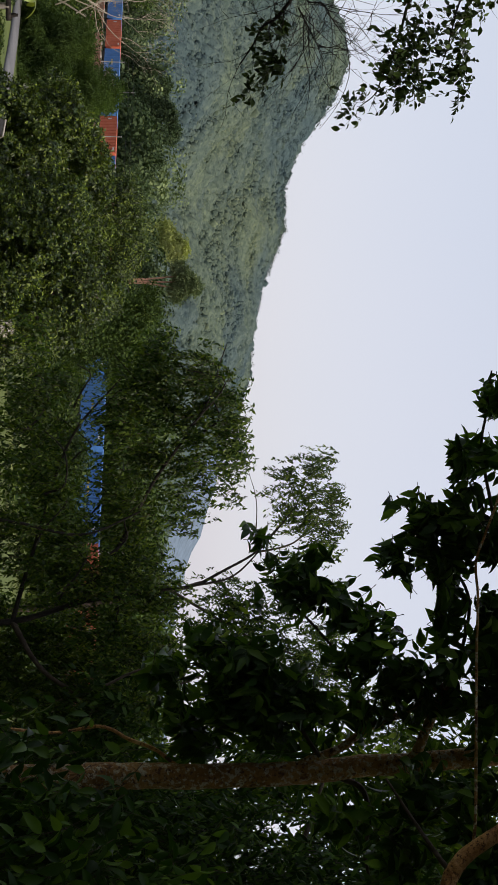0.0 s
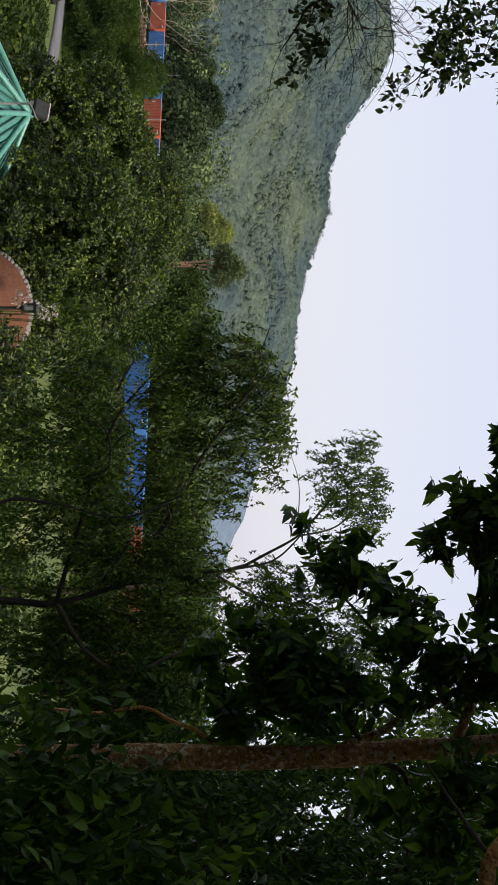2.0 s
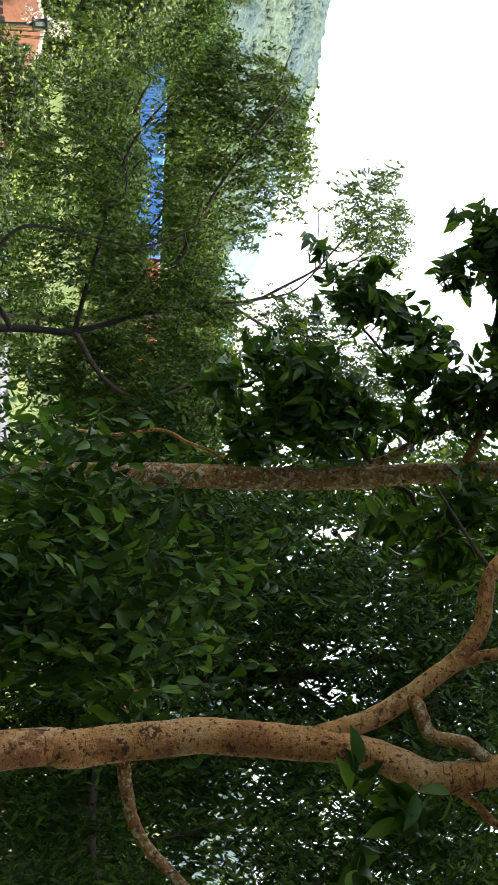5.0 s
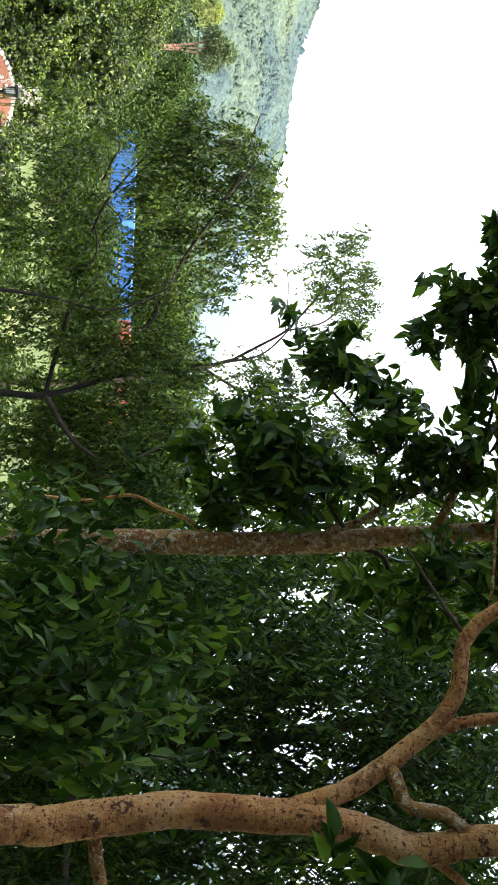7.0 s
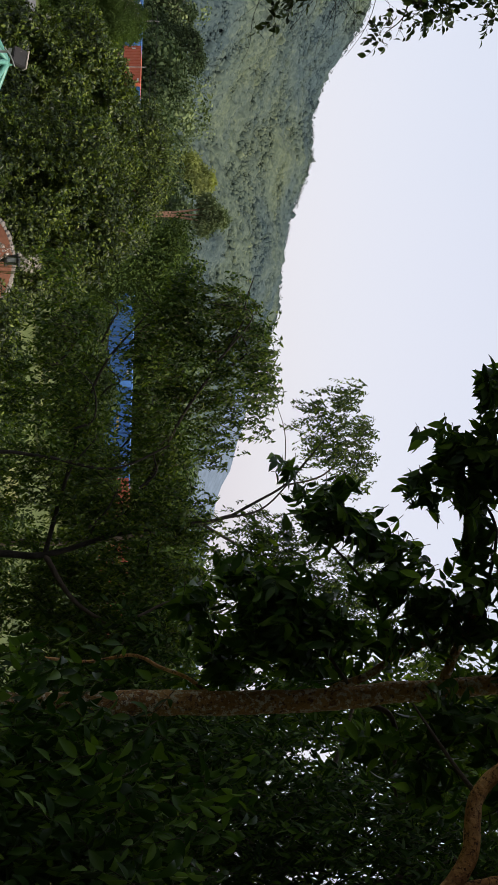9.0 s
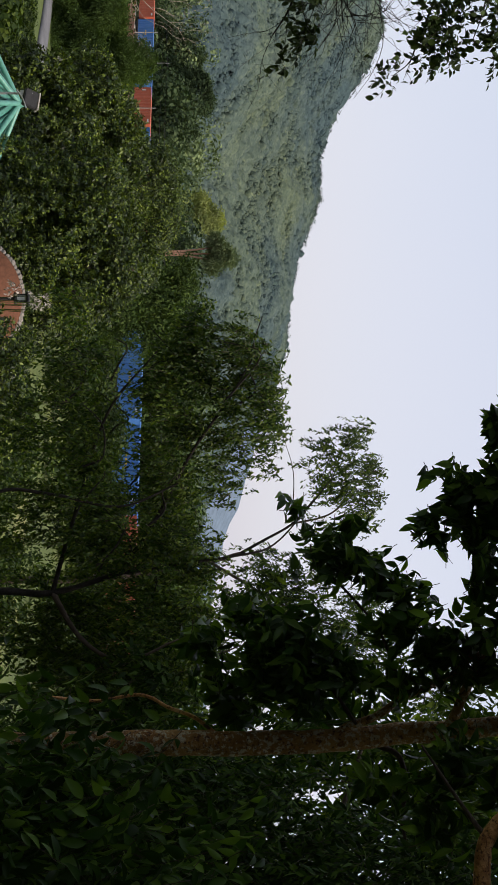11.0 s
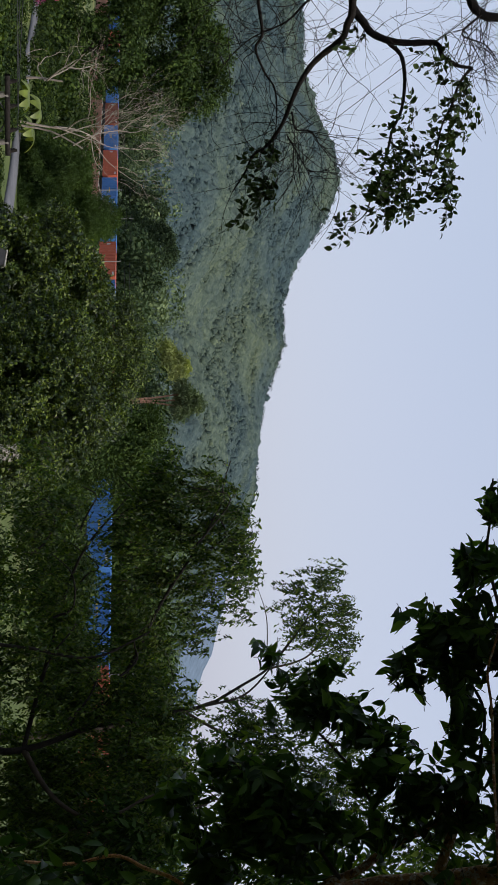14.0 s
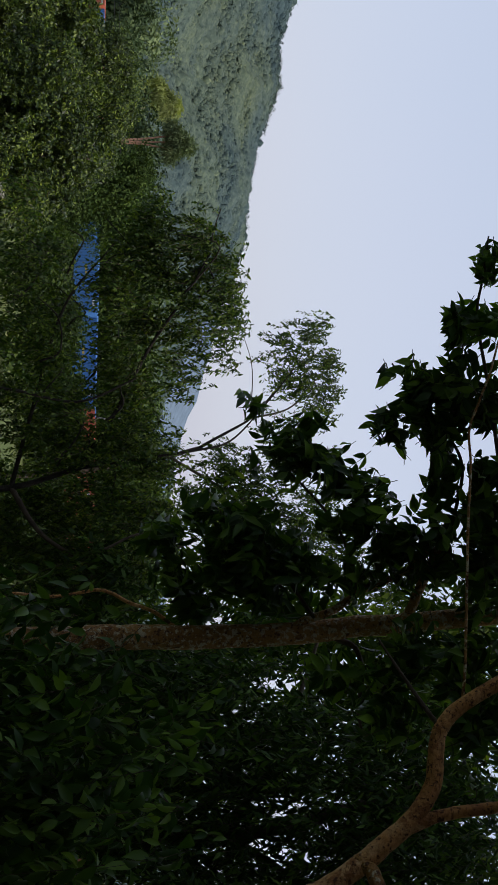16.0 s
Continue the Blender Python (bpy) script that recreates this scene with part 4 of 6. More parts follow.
for az, d, e, w, seed in ((-17.8, 82, -3.7, 1.4, 46), (-16.2, 80, -2.9, 1.3, 47), (-19.0, 84, -4.6, 1.3, 48), (-17.0, 78, -4.6, 1.5, 49), (-15.4, 84, -4.4, 1.3, 50), (-16.4, 83, -2.2, 1.1, 57), (-18.6, 80, -3.4, 1.2, 58)):
    crowned_tree("casuarina_tree", az, d, [(az, e, d, w, w, 1.2), (az + 0.5, e - 1.0, d, w * 1.1, w, 1.2), (az - 0.3, e - 1.8, d, w * 1.2, w, 1.2)], M_FEATHER, 2600, 0.3, 0.12,
                 "dark feathery casuarina tree", M_BARK_DARK, seed, per=8, twig=0.6, drop=-0.1, shell=0.6, group="casuarinas by the lane")
crowned_tree("bamboo_clump", -9.2, 205, [(-9.2, 1.5, 205, 1.7, 1.6, 2.2), (-9.9, 0.9, 205, 1.5, 1.6, 2.0)], M_BAMBOO, 1200, 0.6, 0.3,
             "yellow-green bamboo clump at the foot of the hill", M_BARK_PALE, 51, per=5, twig=1.4, drop=0.5)
crowned_tree("dark_tree", -15.2, 214, [(-15.0, 0.6, 213, 3.6, 3.2, 3.4), (-16.6, 0.3, 222, 3.2, 3.2, 3.0), (-13.6, -0.2, 205, 3.2, 3.0, 3.4), (-15.4, -0.7, 214, 4, 3.2, 3.0)], M_DARKWOOD, 4600, 0.45, 0.5,
             "dark green tree standing behind the railway", M_BARK_DARK, 52, trunk_r=0.25, per=5, twig=1.2)

crowned_tree("garden_bush", -2.2, 20, [(-2.6, -8.8, 20, 0.7, 0.6, 0.5), (-1.0, -9.4, 20, 0.7, 0.6, 0.6), (-3.4, -9.9, 20, 0.6, 0.6, 0.5), (0.6, -9.2, 20, 0.6, 0.6, 0.5)], M_LITCHI, 1300, 0.09, 0.45,
             "dark green bush beside the terracotta garden wall", M_BARK_DARK, 59, trunk_r=0.05, per=8, twig=0.2)


def pine(az, d, seed):
    r = np.random.default_rng(seed)
    base = on_ground(az, d)
    tree = thing("pine_tree", base, "tall pine with bare reddish stems and a small crown", "tree")
    for k, (da, e) in enumerate(((-0.25, 1.7), (0.05, 1.9), (0.3, 1.5))):
        put("trunk", mesh_of("trunk", *tube([base + (k * 0.5 - 0.5, 0, -0.2), P(az + da * 0.3, -0.2, d), P(az + da, e, d)], 0.2, 0.1, 7, 12, 0.04, seed + k), M_BARK_RED, True), tree)
    balls = [(*P(az, 2.1, d), 1.7, 1.5, 1.0), (*P(az + 0.5, 1.7, d), 1.3, 1.2, 0.8), (*P(az - 0.5, 1.8, d), 1.1, 1.2, 0.7), (*P(az + 0.2, 2.5, d), 1.0, 1.0, 0.7)]
    pos, out = in_balls(balls, 900, r, 0.7)
    lv, _ = sprays(pos, unit(out + r.normal(size=out.shape) * 0.5), r, 0.8, 0.1, 6, 0.5, 0.25, "blade")
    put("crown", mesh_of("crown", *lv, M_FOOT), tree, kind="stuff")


pine(-7.7, 160, 61)


def bare_tree(name, base, tip, spread, r0, depth, material, label, seed, lean=0.0):
    """A leafless tree: limbs that fork again and again."""
    r = np.random.default_rng(seed)
    tree = thing(name, base, label, "tree")
    pieces = []

    def grow(p, way, length, rad, level):
        end = p + way * length
        mid = (p + end) / 2 + r.normal(size=3) * length * 0.07
        piece = tube([p, mid, end], rad, rad * 0.55, 6, 7, 0.05, int(r.integers(9999)))
        if level == 0:
            put("trunk", mesh_of("trunk", *piece, material, True), tree)
        else:
            pieces.append(piece)
        if level < depth:
            for _ in range(int(r.integers(2, 4))):
                nw = unit(way * 1.0 + r.normal(size=3) * spread + np.array((0, 0, 0.12)))
                grow(p + way * length * r.uniform(0.55, 1.0), nw, length * r.uniform(0.6, 0.85), rad * 0.55, level + 1)

    way = unit(np.asarray(tip) - np.asarray(base))
    grow(np.asarray(base, float), way, float(np.linalg.norm(np.asarray(tip) - np.asarray(base))), r0, 0)
    put("branch_work", mesh_of("branch_work", *merged(pieces), material, True), tree, kind="stuff")
    return tree


bare_tree("bare_tree", on_ground(-20.9, 75), P(-20.4, -2.7, 75), 0.5, 0.09, 6, M_BARK_PALE, "leafless pale-barked tree with spreading branches", 71)
bare_tree("bare_tree", on_ground(-20.7, 75.6), P(-19.6, -2.6, 75), 0.5, 0.08, 6, M_BARK_PALE, "leafless pale-barked tree with spreading branches", 72)
bare_tree("bare_tree", on_ground(-22.7, 78), P(-22.6, -3.4, 78), 0.6, 0.1, 4, M_BARK_PALE, "small leafless tree beside the lane", 73)


def banana(az, el, d, seed):
    r = np.random.default_rng(seed)
    base = on_ground(az, d)
    top = P(az, el, d)
    plant = thing("banana_plant", base, "banana plant with broad pale green leaves", "plant", "banana plants by the lane")
    put("stem", mesh_of("stem", *tube([base - (0, 0, 0.2), (base + top) / 2, top], 0.13, 0.08, 9, 8), M_BANANA, True), plant)
    for k in range(8):
        a = 2 * np.pi * k / 8 + r.uniform(-0.3, 0.3)
        h = np.array((math.cos(a), math.sin(a), 0))
        ln = r.uniform(1.2, 1.9)
        t = np.linspace(0, 1, 9)
        mid = top + np.outer(t * ln * 0.75, h) + np.outer(0.9 * t * ln * 0.8 - 0.95 * t ** 2 * ln, (0, 0, 1))
        s = np.cross(h, (0, 0, 1))
        w = 0.27 * np.sin(np.pi * np.clip(t * 0.93 + 0.05, 0, 1)) ** 0.6
        v = np.stack([mid + s * w[:, None] - np.array((0, 0, 0.08)) * w[:, None], mid, mid - s * w[:, None] - np.array((0, 0, 0.08)) * w[:, None]], 1).reshape(-1, 3)
        put("leaf", mesh_of("leaf", v, grid_faces(9, 3), M_BANANA, True), plant)


for az, el, d, seed in ((-21.3, -4.6, 80, 81), (-20.4, -5.0, 78, 82), (-21.9, -5.1, 74, 83)):
    banana(az, el, d, seed)

r2 = np.random.default_rng(91)
bush_at = on_ground(-26.4, 84)
bougain = thing("bougainvillea_bush", bush_at, "bougainvillea bush with pink-purple flowers", "bush")
bb = [(*P(-26.6, -3.5, 84), 0.9, 0.9, 0.7), (*P(-27.4, -3.9, 84), 0.9, 0.9, 0.8), (*P(-26.0, -4.2, 84), 0.7, 0.7, 0.6)]
pos, out = in_balls(bb, 500, r2)
put("foliage", mesh_of("foliage", *sprays(pos, out, r2, 0.5, 0.2, 6, 0.16, 0.5, "blade")[0], M_FIELD), bougain, kind="stuff")
pos, out = in_balls([(*P(-26.6, -3.4, 83.6), 0.55, 0.5, 0.4), (*P(-27.5, -3.7, 83.6), 0.4, 0.4, 0.3), (*P(-26.2, -4.3, 83.6), 0.3, 0.3, 0.25)], 160, r2)
put("flowers", mesh_of("flowers", *sprays(pos, out, r2, 0.25, 0.2, 6, 0.12, 0.8, "blade")[0], M_FLOWER), bougain, kind="stuff")

# ---- garden things below the balcony ----
def pavilion():
    apex = P(-14.5, -7.35, 26)
    base = np.array((apex[0], apex[1], ground_h(apex[0], apex[1])))
    pav = thing("garden_pavilion", base, "octagonal garden pavilion with green ribbed metal roof", "pavilion")
    R, drop, n = 2.6, 1.15, 8
    turn = radians(14)
    corner = [apex + np.array((R * math.cos(turn + 2 * math.pi * k / n), R * math.sin(turn + 2 * math.pi * k / n), -drop)) for k in range(n)]
    for k in range(n):
        a, b = corner[k], corner[(k + 1) % n]
        nrm = unit(np.cross(b - a, apex - a))
        if nrm[2] < 0:
            nrm = -nrm
        # ribbed sheet: rails of small ridges running down the slope
        cols, v, f = 11, [], []
        for i in range(cols * 3 + 1):
            s = i / (cols * 3)
            low = a + (b - a) * s
            hgt = 1 - abs(2 * s - 1)
            mid = (a + b) / 2
            # each rib ends where it meets the hip
            up_dir = apex - mid
            high = low + up_dir * hgt
            lift = nrm * (0.0 if i % 3 else -0.03)
            v += [low + lift, high + lift, low - nrm * 0.03, high - nrm * 0.03]
        for i in range(cols * 3):
            p, q = 4 * i, 4 * i + 4
            f += [(p, q, q + 1, p + 1), (p + 2, p + 3, q + 3, q + 2)]
        panel = put("roof_panel", mesh_of("roof_panel", v, f, M_ROOF), pav)
        # seams coloured darker to give the groove shading the sheet hardly shows
        for i in range(1, cols):
            s = i / cols
            low = a + (b - a) * s
            high = low + (apex - (a + b) / 2) * (1 - abs(2 * s - 1))
            put("seam", mesh_of("seam", *tube([low + nrm * 0.012, (low + high) / 2 + nrm * 0.012, high + nrm * 0.012], 0.02, 0.02, 4, 3), M_SEAM), panel)
        line = [a - nrm * 0.0 + (0, 0, 0.03), (a + apex) / 2 + (0, 0, 0.045), apex + (0, 0, 0.05)]
        put("ridge_cap", mesh_of("ridge_cap", *tube(line, 0.07, 0.06, 6, 6), M_TRIM), pav)
        put("eave_trim", mesh_of("eave_trim", *tube([a, (a + b) / 2, b], 0.06, 0.06, 6, 4), M_TRIM), pav)
        foot = base + (a - apex) * np.array((0.86, 0.86, 0))
        foot[2] = ground_h(foot[0], foot[1]) - 0.1
        put("post", mesh_of("post", *tube([foot, (foot[0], foot[1], a[2] + 0.12)], 0.08, 0.08, 8, 4), M_CONCRETE, True), pav)
    put("finial", mesh_of("finial", *tube([apex - (0, 0, 0.05), apex + (0, 0, 0.12), apex + (0, 0, 0.2)], 0.12, 0.03, 10, 6), M_TRIM, True), pav)
    return pav


pavilion()


def flood_lamp():
    at = P(-14.7, -6.75, 22.5)
    base = np.array((at[0] - 0.1, at[1], ground_h(at[0], at[1])))
    lamp = thing("flood_lamp", base, "dark solar flood lamp on a thin steel pole", "lamp")
    put("pole", mesh_of("pole", *tube([base - (0, 0, 0.2), base * (1, 1, 0) + (0, 0, at[2] + 0.05)], 0.028, 0.022, 8, 6), M_STEEL, True), lamp)
    head = box_bm((-0.16, -0.05, -0.14), (0.16, 0.05, 0.14), 0.015, pose(*at, -38, 8, -12))
    hd = part("lamp_head", head, M_BLACK, lamp)
    part("rim", box_bm((-0.175, -0.065, 0.135), (0.175, 0.065, 0.165), 0.008, pose(*at, -38, 8, -12)), M_STONE, hd)
    part("lens", box_bm((-0.13, 0.052, -0.1), (0.13, 0.058, 0.1), 0, pose(*at, -38, 8, -12)), M_LENS, hd)
    part("clamp", box_bm((-0.05, -0.05, -0.06), (0.05, 0.05, 0.06), 0.01, pose(base[0], base[1], at[2] - 0.12)), M_STEEL, lamp)
    put("strut", mesh_of("strut", *tube([P(-15.1, -7.35, 22.5), P(-14.75, -7.1, 22.4), P(-14.3, -6.95, 22.3)], 0.016, 0.012, 6, 5), M_STEEL, True), lamp)


flood_lamp()


def arch_wall(az, top_el, d, half, rise, label, seed):
    """A garden wall with a rounded top edged in pale stones."""
    r = np.random.default_rng(seed)
    crown = P(az, top_el, d)
    base = np.array((crown[0], crown[1], ground_h(crown[0], crown[1])))
    wall = thing("arched_garden_wall", base, label, "wall", "rounded garden walls")
    right = np.array((math.cos(radians(az)), -math.sin(radians(az)), 0))
    fwd = np.array((math.sin(radians(az)), math.cos(radians(az)), 0))
    n = 40
    th = np.linspace(0, math.pi, n)
    rim = [crown - (0, 0, rise) + right * (-half * math.cos(t)) + np.array((0, 0, rise * math.sin(t))) for t in th]
    low = [np.array((p[0], p[1], base[2] - 0.2)) for p in rim]
    v, f = [], []
    for p, q in zip(rim, low):
        v += [p - fwd * 0.12, q - fwd * 0.12, p + fwd * 0.12, q + fwd * 0.12]
    for i in range(n - 1):
        a, b = 4 * i, 4 * i + 4
        f += [(a, a + 1, b + 1, b), (a + 2, b + 2, b + 3, a + 3), (a, b, b + 2, a + 2)]
    put("wall_body", mesh_of("wall_body", v, f, M_TERRA), wall)
    for i in range(0, n):
        bm = bmesh.new()
        bmesh.ops.create_icosphere(bm, subdivisions=2, radius=1)
        for w in bm.verts:
            w.co *= 1 + r.uniform(-0.12, 0.12)
        p = rim[i]
        bm.transform(Matrix.Translation(p) @ Matrix.Diagonal((0.075 * r.uniform(0.8, 1.3), 0.1, 0.055 * r.uniform(0.8, 1.3), 1)))
        part("edging_stone", bm, M_EDGING, wall)
    return wall


main_wall = arch_wall(-5.55, -7.35, 23, 1.1, 1.0, "terracotta garden wall with rounded top edged in pale stones", 5)
for heading, height, half, seed in ((-0.85, -8.95, 0.6, 6), (-10.1, -9.1, 0.5, 7)):
    arch_wall(heading, height, 24, half, 0.55, "smaller terracotta garden wall with rounded stone-edged top", seed)


def lantern(az, el, d):
    at = P(az, el, d)
    base = np.array((at[0], at[1], ground_h(at[0], at[1])))
    lamp = thing("garden_lantern", base, "small dark iron garden lantern on a post", "lantern")
    put("post", mesh_of("post", *tube([base - (0, 0, 0.2), at - (0, 0, 0.12)], 0.03, 0.03, 8, 4), M_BLACK, True), lamp)
    for dx in (-0.085, 0.085):
        for dy in (-0.085, 0.085):
            part("corner_bar", box_bm(at + (dx * 0.8 - 0.015, dy * 0.8 - 0.015, -0.1), at + (dx * 0.8 + 0.015, dy * 0.8 + 0.015, 0.1)), M_BLACK, lamp)
    part("cap", box_bm(at + (-0.12, -0.12, 0.1), at + (0.12, 0.12, 0.14), 0.01), M_BLACK, lamp)
    part("foot", box_bm(at + (-0.11, -0.11, -0.13), at + (0.11, 0.11, -0.1), 0.01), M_BLACK, lamp)
    part("pane", box_bm(at + (-0.06, -0.06, -0.08), at + (0.06, 0.06, 0.08), 0.005), M_LENS, lamp)


lantern(-5.5, -7.4, 22.5)

# flowers on the wall beside the lantern
fl_at = P(-5.3, -7.0, 22.3)
flower = thing("potted_flowers", (fl_at[0], fl_at[1], ground_h(fl_at[0], fl_at[1])), "pale white and yellow flowers on leafy stalks", "flowers")
rf = np.random.default_rng(95)
pos, out = in_balls([(*P(-5.4, -6.8, 22.3), 0.09, 0.09, 0.07), (*P(-5.35, -6.4, 22.3), 0.1, 0.09, 0.07), (*P(-5.9, -7.7, 22.3), 0.12, 0.08, 0.1)], 60, rf)
put("petals", mesh_of("petals", *sprays(pos, out, rf, 0.1, 0.2, 5, 0.06, 0.5, "blade")[0], M_STONE), flower, kind="stuff")
stalks = [tube([fl_at * (1, 1, 0) + (rf.uniform(-0.1, 0.1), 0, float(ground_h(fl_at[0], fl_at[1]))), fl_at + (rf.uniform(-0.2, 0.2), 0, rf.uniform(-0.1, 0.3))], 0.012, 0.006, 5, 5) for _ in range(8)]
put("stalk_bunch", mesh_of("stalk_bunch", *merged(stalks), M_FIELD, True), flower, kind="stuff")


def wall_lettering(wall, az0, az1, el, d):
    """A row of dark raised letters on the wall, too small to read, as plain bars."""
    r = np.random.default_rng(12)
    a = az0
    while a < az1:
        w = r.uniform(0.12, 0.3)
        p = P(a + w / 2, el, d / math.cos(radians(el)) / math.cos(radians(a + w / 2 + 5.75)))
        h = r.uniform(0.05, 0.08)
        part("letter_bar", box_bm((-0.2 * w, -0.015, -h), (0.2 * w, 0.015, h), 0.004, pose(*p, 0, 0, 5.75)), M_BLACK, wall, "plain dark bar of lettering")
        a += w + 0.12


wall_lettering(main_wall, -7.0, -4.2, -9.15, 22.68)


def line_frame():
    """Two poles with a steel crossarm, brackets and insulators."""
    left, right = P(-22.7, -5.9, 25), P(-19.45, -6.05, 25.6)
    base = np.array(((left[0] + right[0]) / 2, (left[1] + right[1]) / 2, ground_h(left[0], left[1])))
    fr = thing("power_pole_frame", base, "twin concrete poles joined by a dark steel crossarm with insulators", "power pole")
    for p in (left + (right - left) * 0.2, right - (right - left) * 0.15):
        foot = np.array((p[0], p[1], ground_h(p[0], p[1]) - 0.2))
        put("pole", mesh_of("pole", *tube([foot, p + (0, 0, 0.02)], 0.085, 0.06, 10, 6), M_EDGING, True), fr)
    way = unit(right - left)
    put("crossarm", mesh_of("crossarm", *tube([left - way * 0.1, (left + right) / 2, right + way * 0.05], 0.075, 0.075, 4, 4), M_BARK_BLACK), fr)
    put("brace", mesh_of("brace", *tube([left - (0, 0, 0.5), (left + right) / 2 - (0, 0, 0.03), right - (0, 0, 0.5)], 0.018, 0.018, 6, 8), M_BLACK), fr)
    for s in (0.02, 0.35, 0.68, 0.97):
        q = left + (right - left) * s
        put("insulator", mesh_of("insulator", *tube([q + (0, 0, 0.03), q + (0, 0, 0.08), q + (0, 0, 0.12), q + (0, 0, 0.19)], 0.055, 0.03, 8, 9, 0.25, 3), M_BARK_BLACK, True), fr)
    for s, e in ((0.02, -4.9), (0.35, -4.4), (0.68, -4.0)):
        cable("power_line", left + (right - left) * s + (0, 0, 0.2), P(-44, e + 2.5, 30), 0.25, 0.008, "thin black power line leaving the pole frame")


line_frame()
cable("power_line", P(-30, 20.4, 9), P(-13.6, -0.7, 90), 0.0, 0.0042, "long black cable slanting across the view")

# ---- unseen house: plain balcony floor; wall and roof added to shade near leaves ----
def slab(name, lo, hi, material, label):
    me = bpy.data.meshes.new(name)
    bm = box_bm(lo, hi, 0.02)
    bm.to_mesh(me)
    bm.free()
    me.materials.append(material)
    return tagged(new(name, me), label, name.split("_")[0], kind="structure")


slab("wall_south", (-13, -1.9, 2.8), (13, -1.65, EYE + 5.2), M_WALL, "unseen plastered house wall added behind the balcony for shade")
slab("floor", (-13, -1.65, EYE - 1.75), (13, 0.35, EYE - 1.6), M_CONCRETE, "concrete balcony floor")
slab("ceiling", (-13.4, -1.65, EYE + 1.5), (13.4, 1.9, EYE + 1.65), M_WALL, "unseen balcony roof added overhead for shade")


# ---- near trees ----
def limb(tree, name, pts, d, r0, r1, material, seed, sides=14, lumps=0.05, n=None):
    """A limb through a few directions at a distance, or at a distance for each."""
    ds = d if isinstance(d, (tuple, list)) else [d] * len(pts)
    line = [P(a, e, dd) for (a, e), dd in zip(pts, ds)]
    return put(name, mesh_of(name, *tube(line, r0, r1, sides, n or 10 * len(pts), lumps, seed), material, True), tree)


def leafy(tree, lobes, count, material, leaf_len, leaf_w, shape, per, twig, drop, seed, shell=0.3, twig_r=0.0, bark=None, way_up=0.1, name="crown", clump=1, loose=0.15, hang=0.25):
    r = np.random.default_rng(seed)
    pos, out = in_lobes(lobes, count // clump, r, shell)
    if clump > 1:  # several twigs spring from one place, with gaps between the bunches
        pos, out = np.repeat(pos, clump, 0), np.repeat(out, clump, 0)
        pos = pos + r.normal(size=pos.shape) * loose * np.array((1, 1, 1.3))
    way = unit(out * 0.7 + r.normal(size=out.shape) * 0.6 + np.array((0, 0, way_up)))
    lv, tw = sprays(pos, way, r, twig, drop, per, leaf_len, leaf_w, shape, twig_r=twig_r, hang=hang)
    put(name, mesh_of(name, *lv, material, shape != "blade"), tree, kind="stuff")
    if tw is not None:
        put("twig_layer", mesh_of("twig_layer", *tw, bark or M_BARK_DARK), tree, kind="stuff")


def single_leaves(tree, lobes, count, seed, material=M_GUAVA, size=0.066):
    """The nearest leaves, each a piece of its own on a few shared blades."""
    r = np.random.default_rng(seed)
    blades = []
    for k in range(6):
        ln = np.array([size * (0.8 + 0.09 * k)])
        v, f = leaves(np.zeros((1, 3)), np.array([(1.0, 0, 0)]), np.array([(0, 0, 1.0)]), ln, ln * r.uniform(0.42, 0.52), "ovate")
        v[:, 2] += 0.03 * np.sin(v[:, 0] / ln[0] * 3) * r.uniform(-1, 1)
        blades.append(mesh_of("leaf", v, f, material, True))
    pos, out = in_lobes(lobes, count, r, 0.4)
    base = tree.location
    for p, o in zip(pos, out):
        ob = new("leaf", blades[int(r.integers(6))])
        ob.parent = tree
        ob.matrix_basis = Matrix.Translation(Vector(p) - base) @ Euler((r.uniform(-0.7, 0.7), r.uniform(0.1, 1.25), r.uniform(0, 6.283))).to_matrix().to_4x4()


def weeping(tree, lobes, count, material, leaf_len, leaf_w, per, length, seed, clump=6, loose=0.1, twig_r=0.0, shape="lance", name="crown", lift=0.25, shell=0.2, splay=0.55):
    """Bunches of hanging shoots within lumps of the crown, with gaps between the bunches."""
    r = np.random.default_rng(seed)
    pos, out = in_lobes(lobes, count // clump, r, shell)
    pos, out = np.repeat(pos, clump, 0), np.repeat(out, clump, 0)
    pos = pos + r.normal(size=pos.shape) * loose
    way = unit(out * 0.5 + r.normal(size=out.shape) * 0.8 + np.array((0, 0, lift)))
    lv, tw = strands(pos, way, r, length, per, leaf_len, leaf_w, shape, twig_r, splay=splay)
    put(name, mesh_of(name, *lv, material), tree, kind="stuff")
    if tw is not None:
        put("twig_layer", mesh_of("twig_layer", *tw, M_BARK_DARK), tree, kind="stuff")


def feathered(tree, lobes, count, material, leaf_len, leaf_w, pairs, length, seed, lift=0.0, droop=0.35, name="crown", clump=1, loose=0.05):
    """Shoots with paired leaves, filling lumps of the crown."""
    r = np.random.default_rng(seed)
    pos, out = in_lobes(lobes, count // clump, r, 0.1)
    if clump > 1:
        pos, out = np.repeat(pos, clump, 0), np.repeat(out, clump, 0)
        pos = pos + r.normal(size=pos.shape) * loose
    way = unit(out * 0.6 + r.normal(size=out.shape) * 0.6 + np.array((0, 0, lift)))
    lv, tw = feathers(pos - way * (length + 0.03), way, r, length, pairs, leaf_len, leaf_w, "ovate", 0.0016, droop)
    put(name, mesh_of(name, *lv, material, True), tree, kind="stuff")
    put("twig_layer", mesh_of("twig_layer", *tw, M_BARK_DARK), tree, kind="stuff")


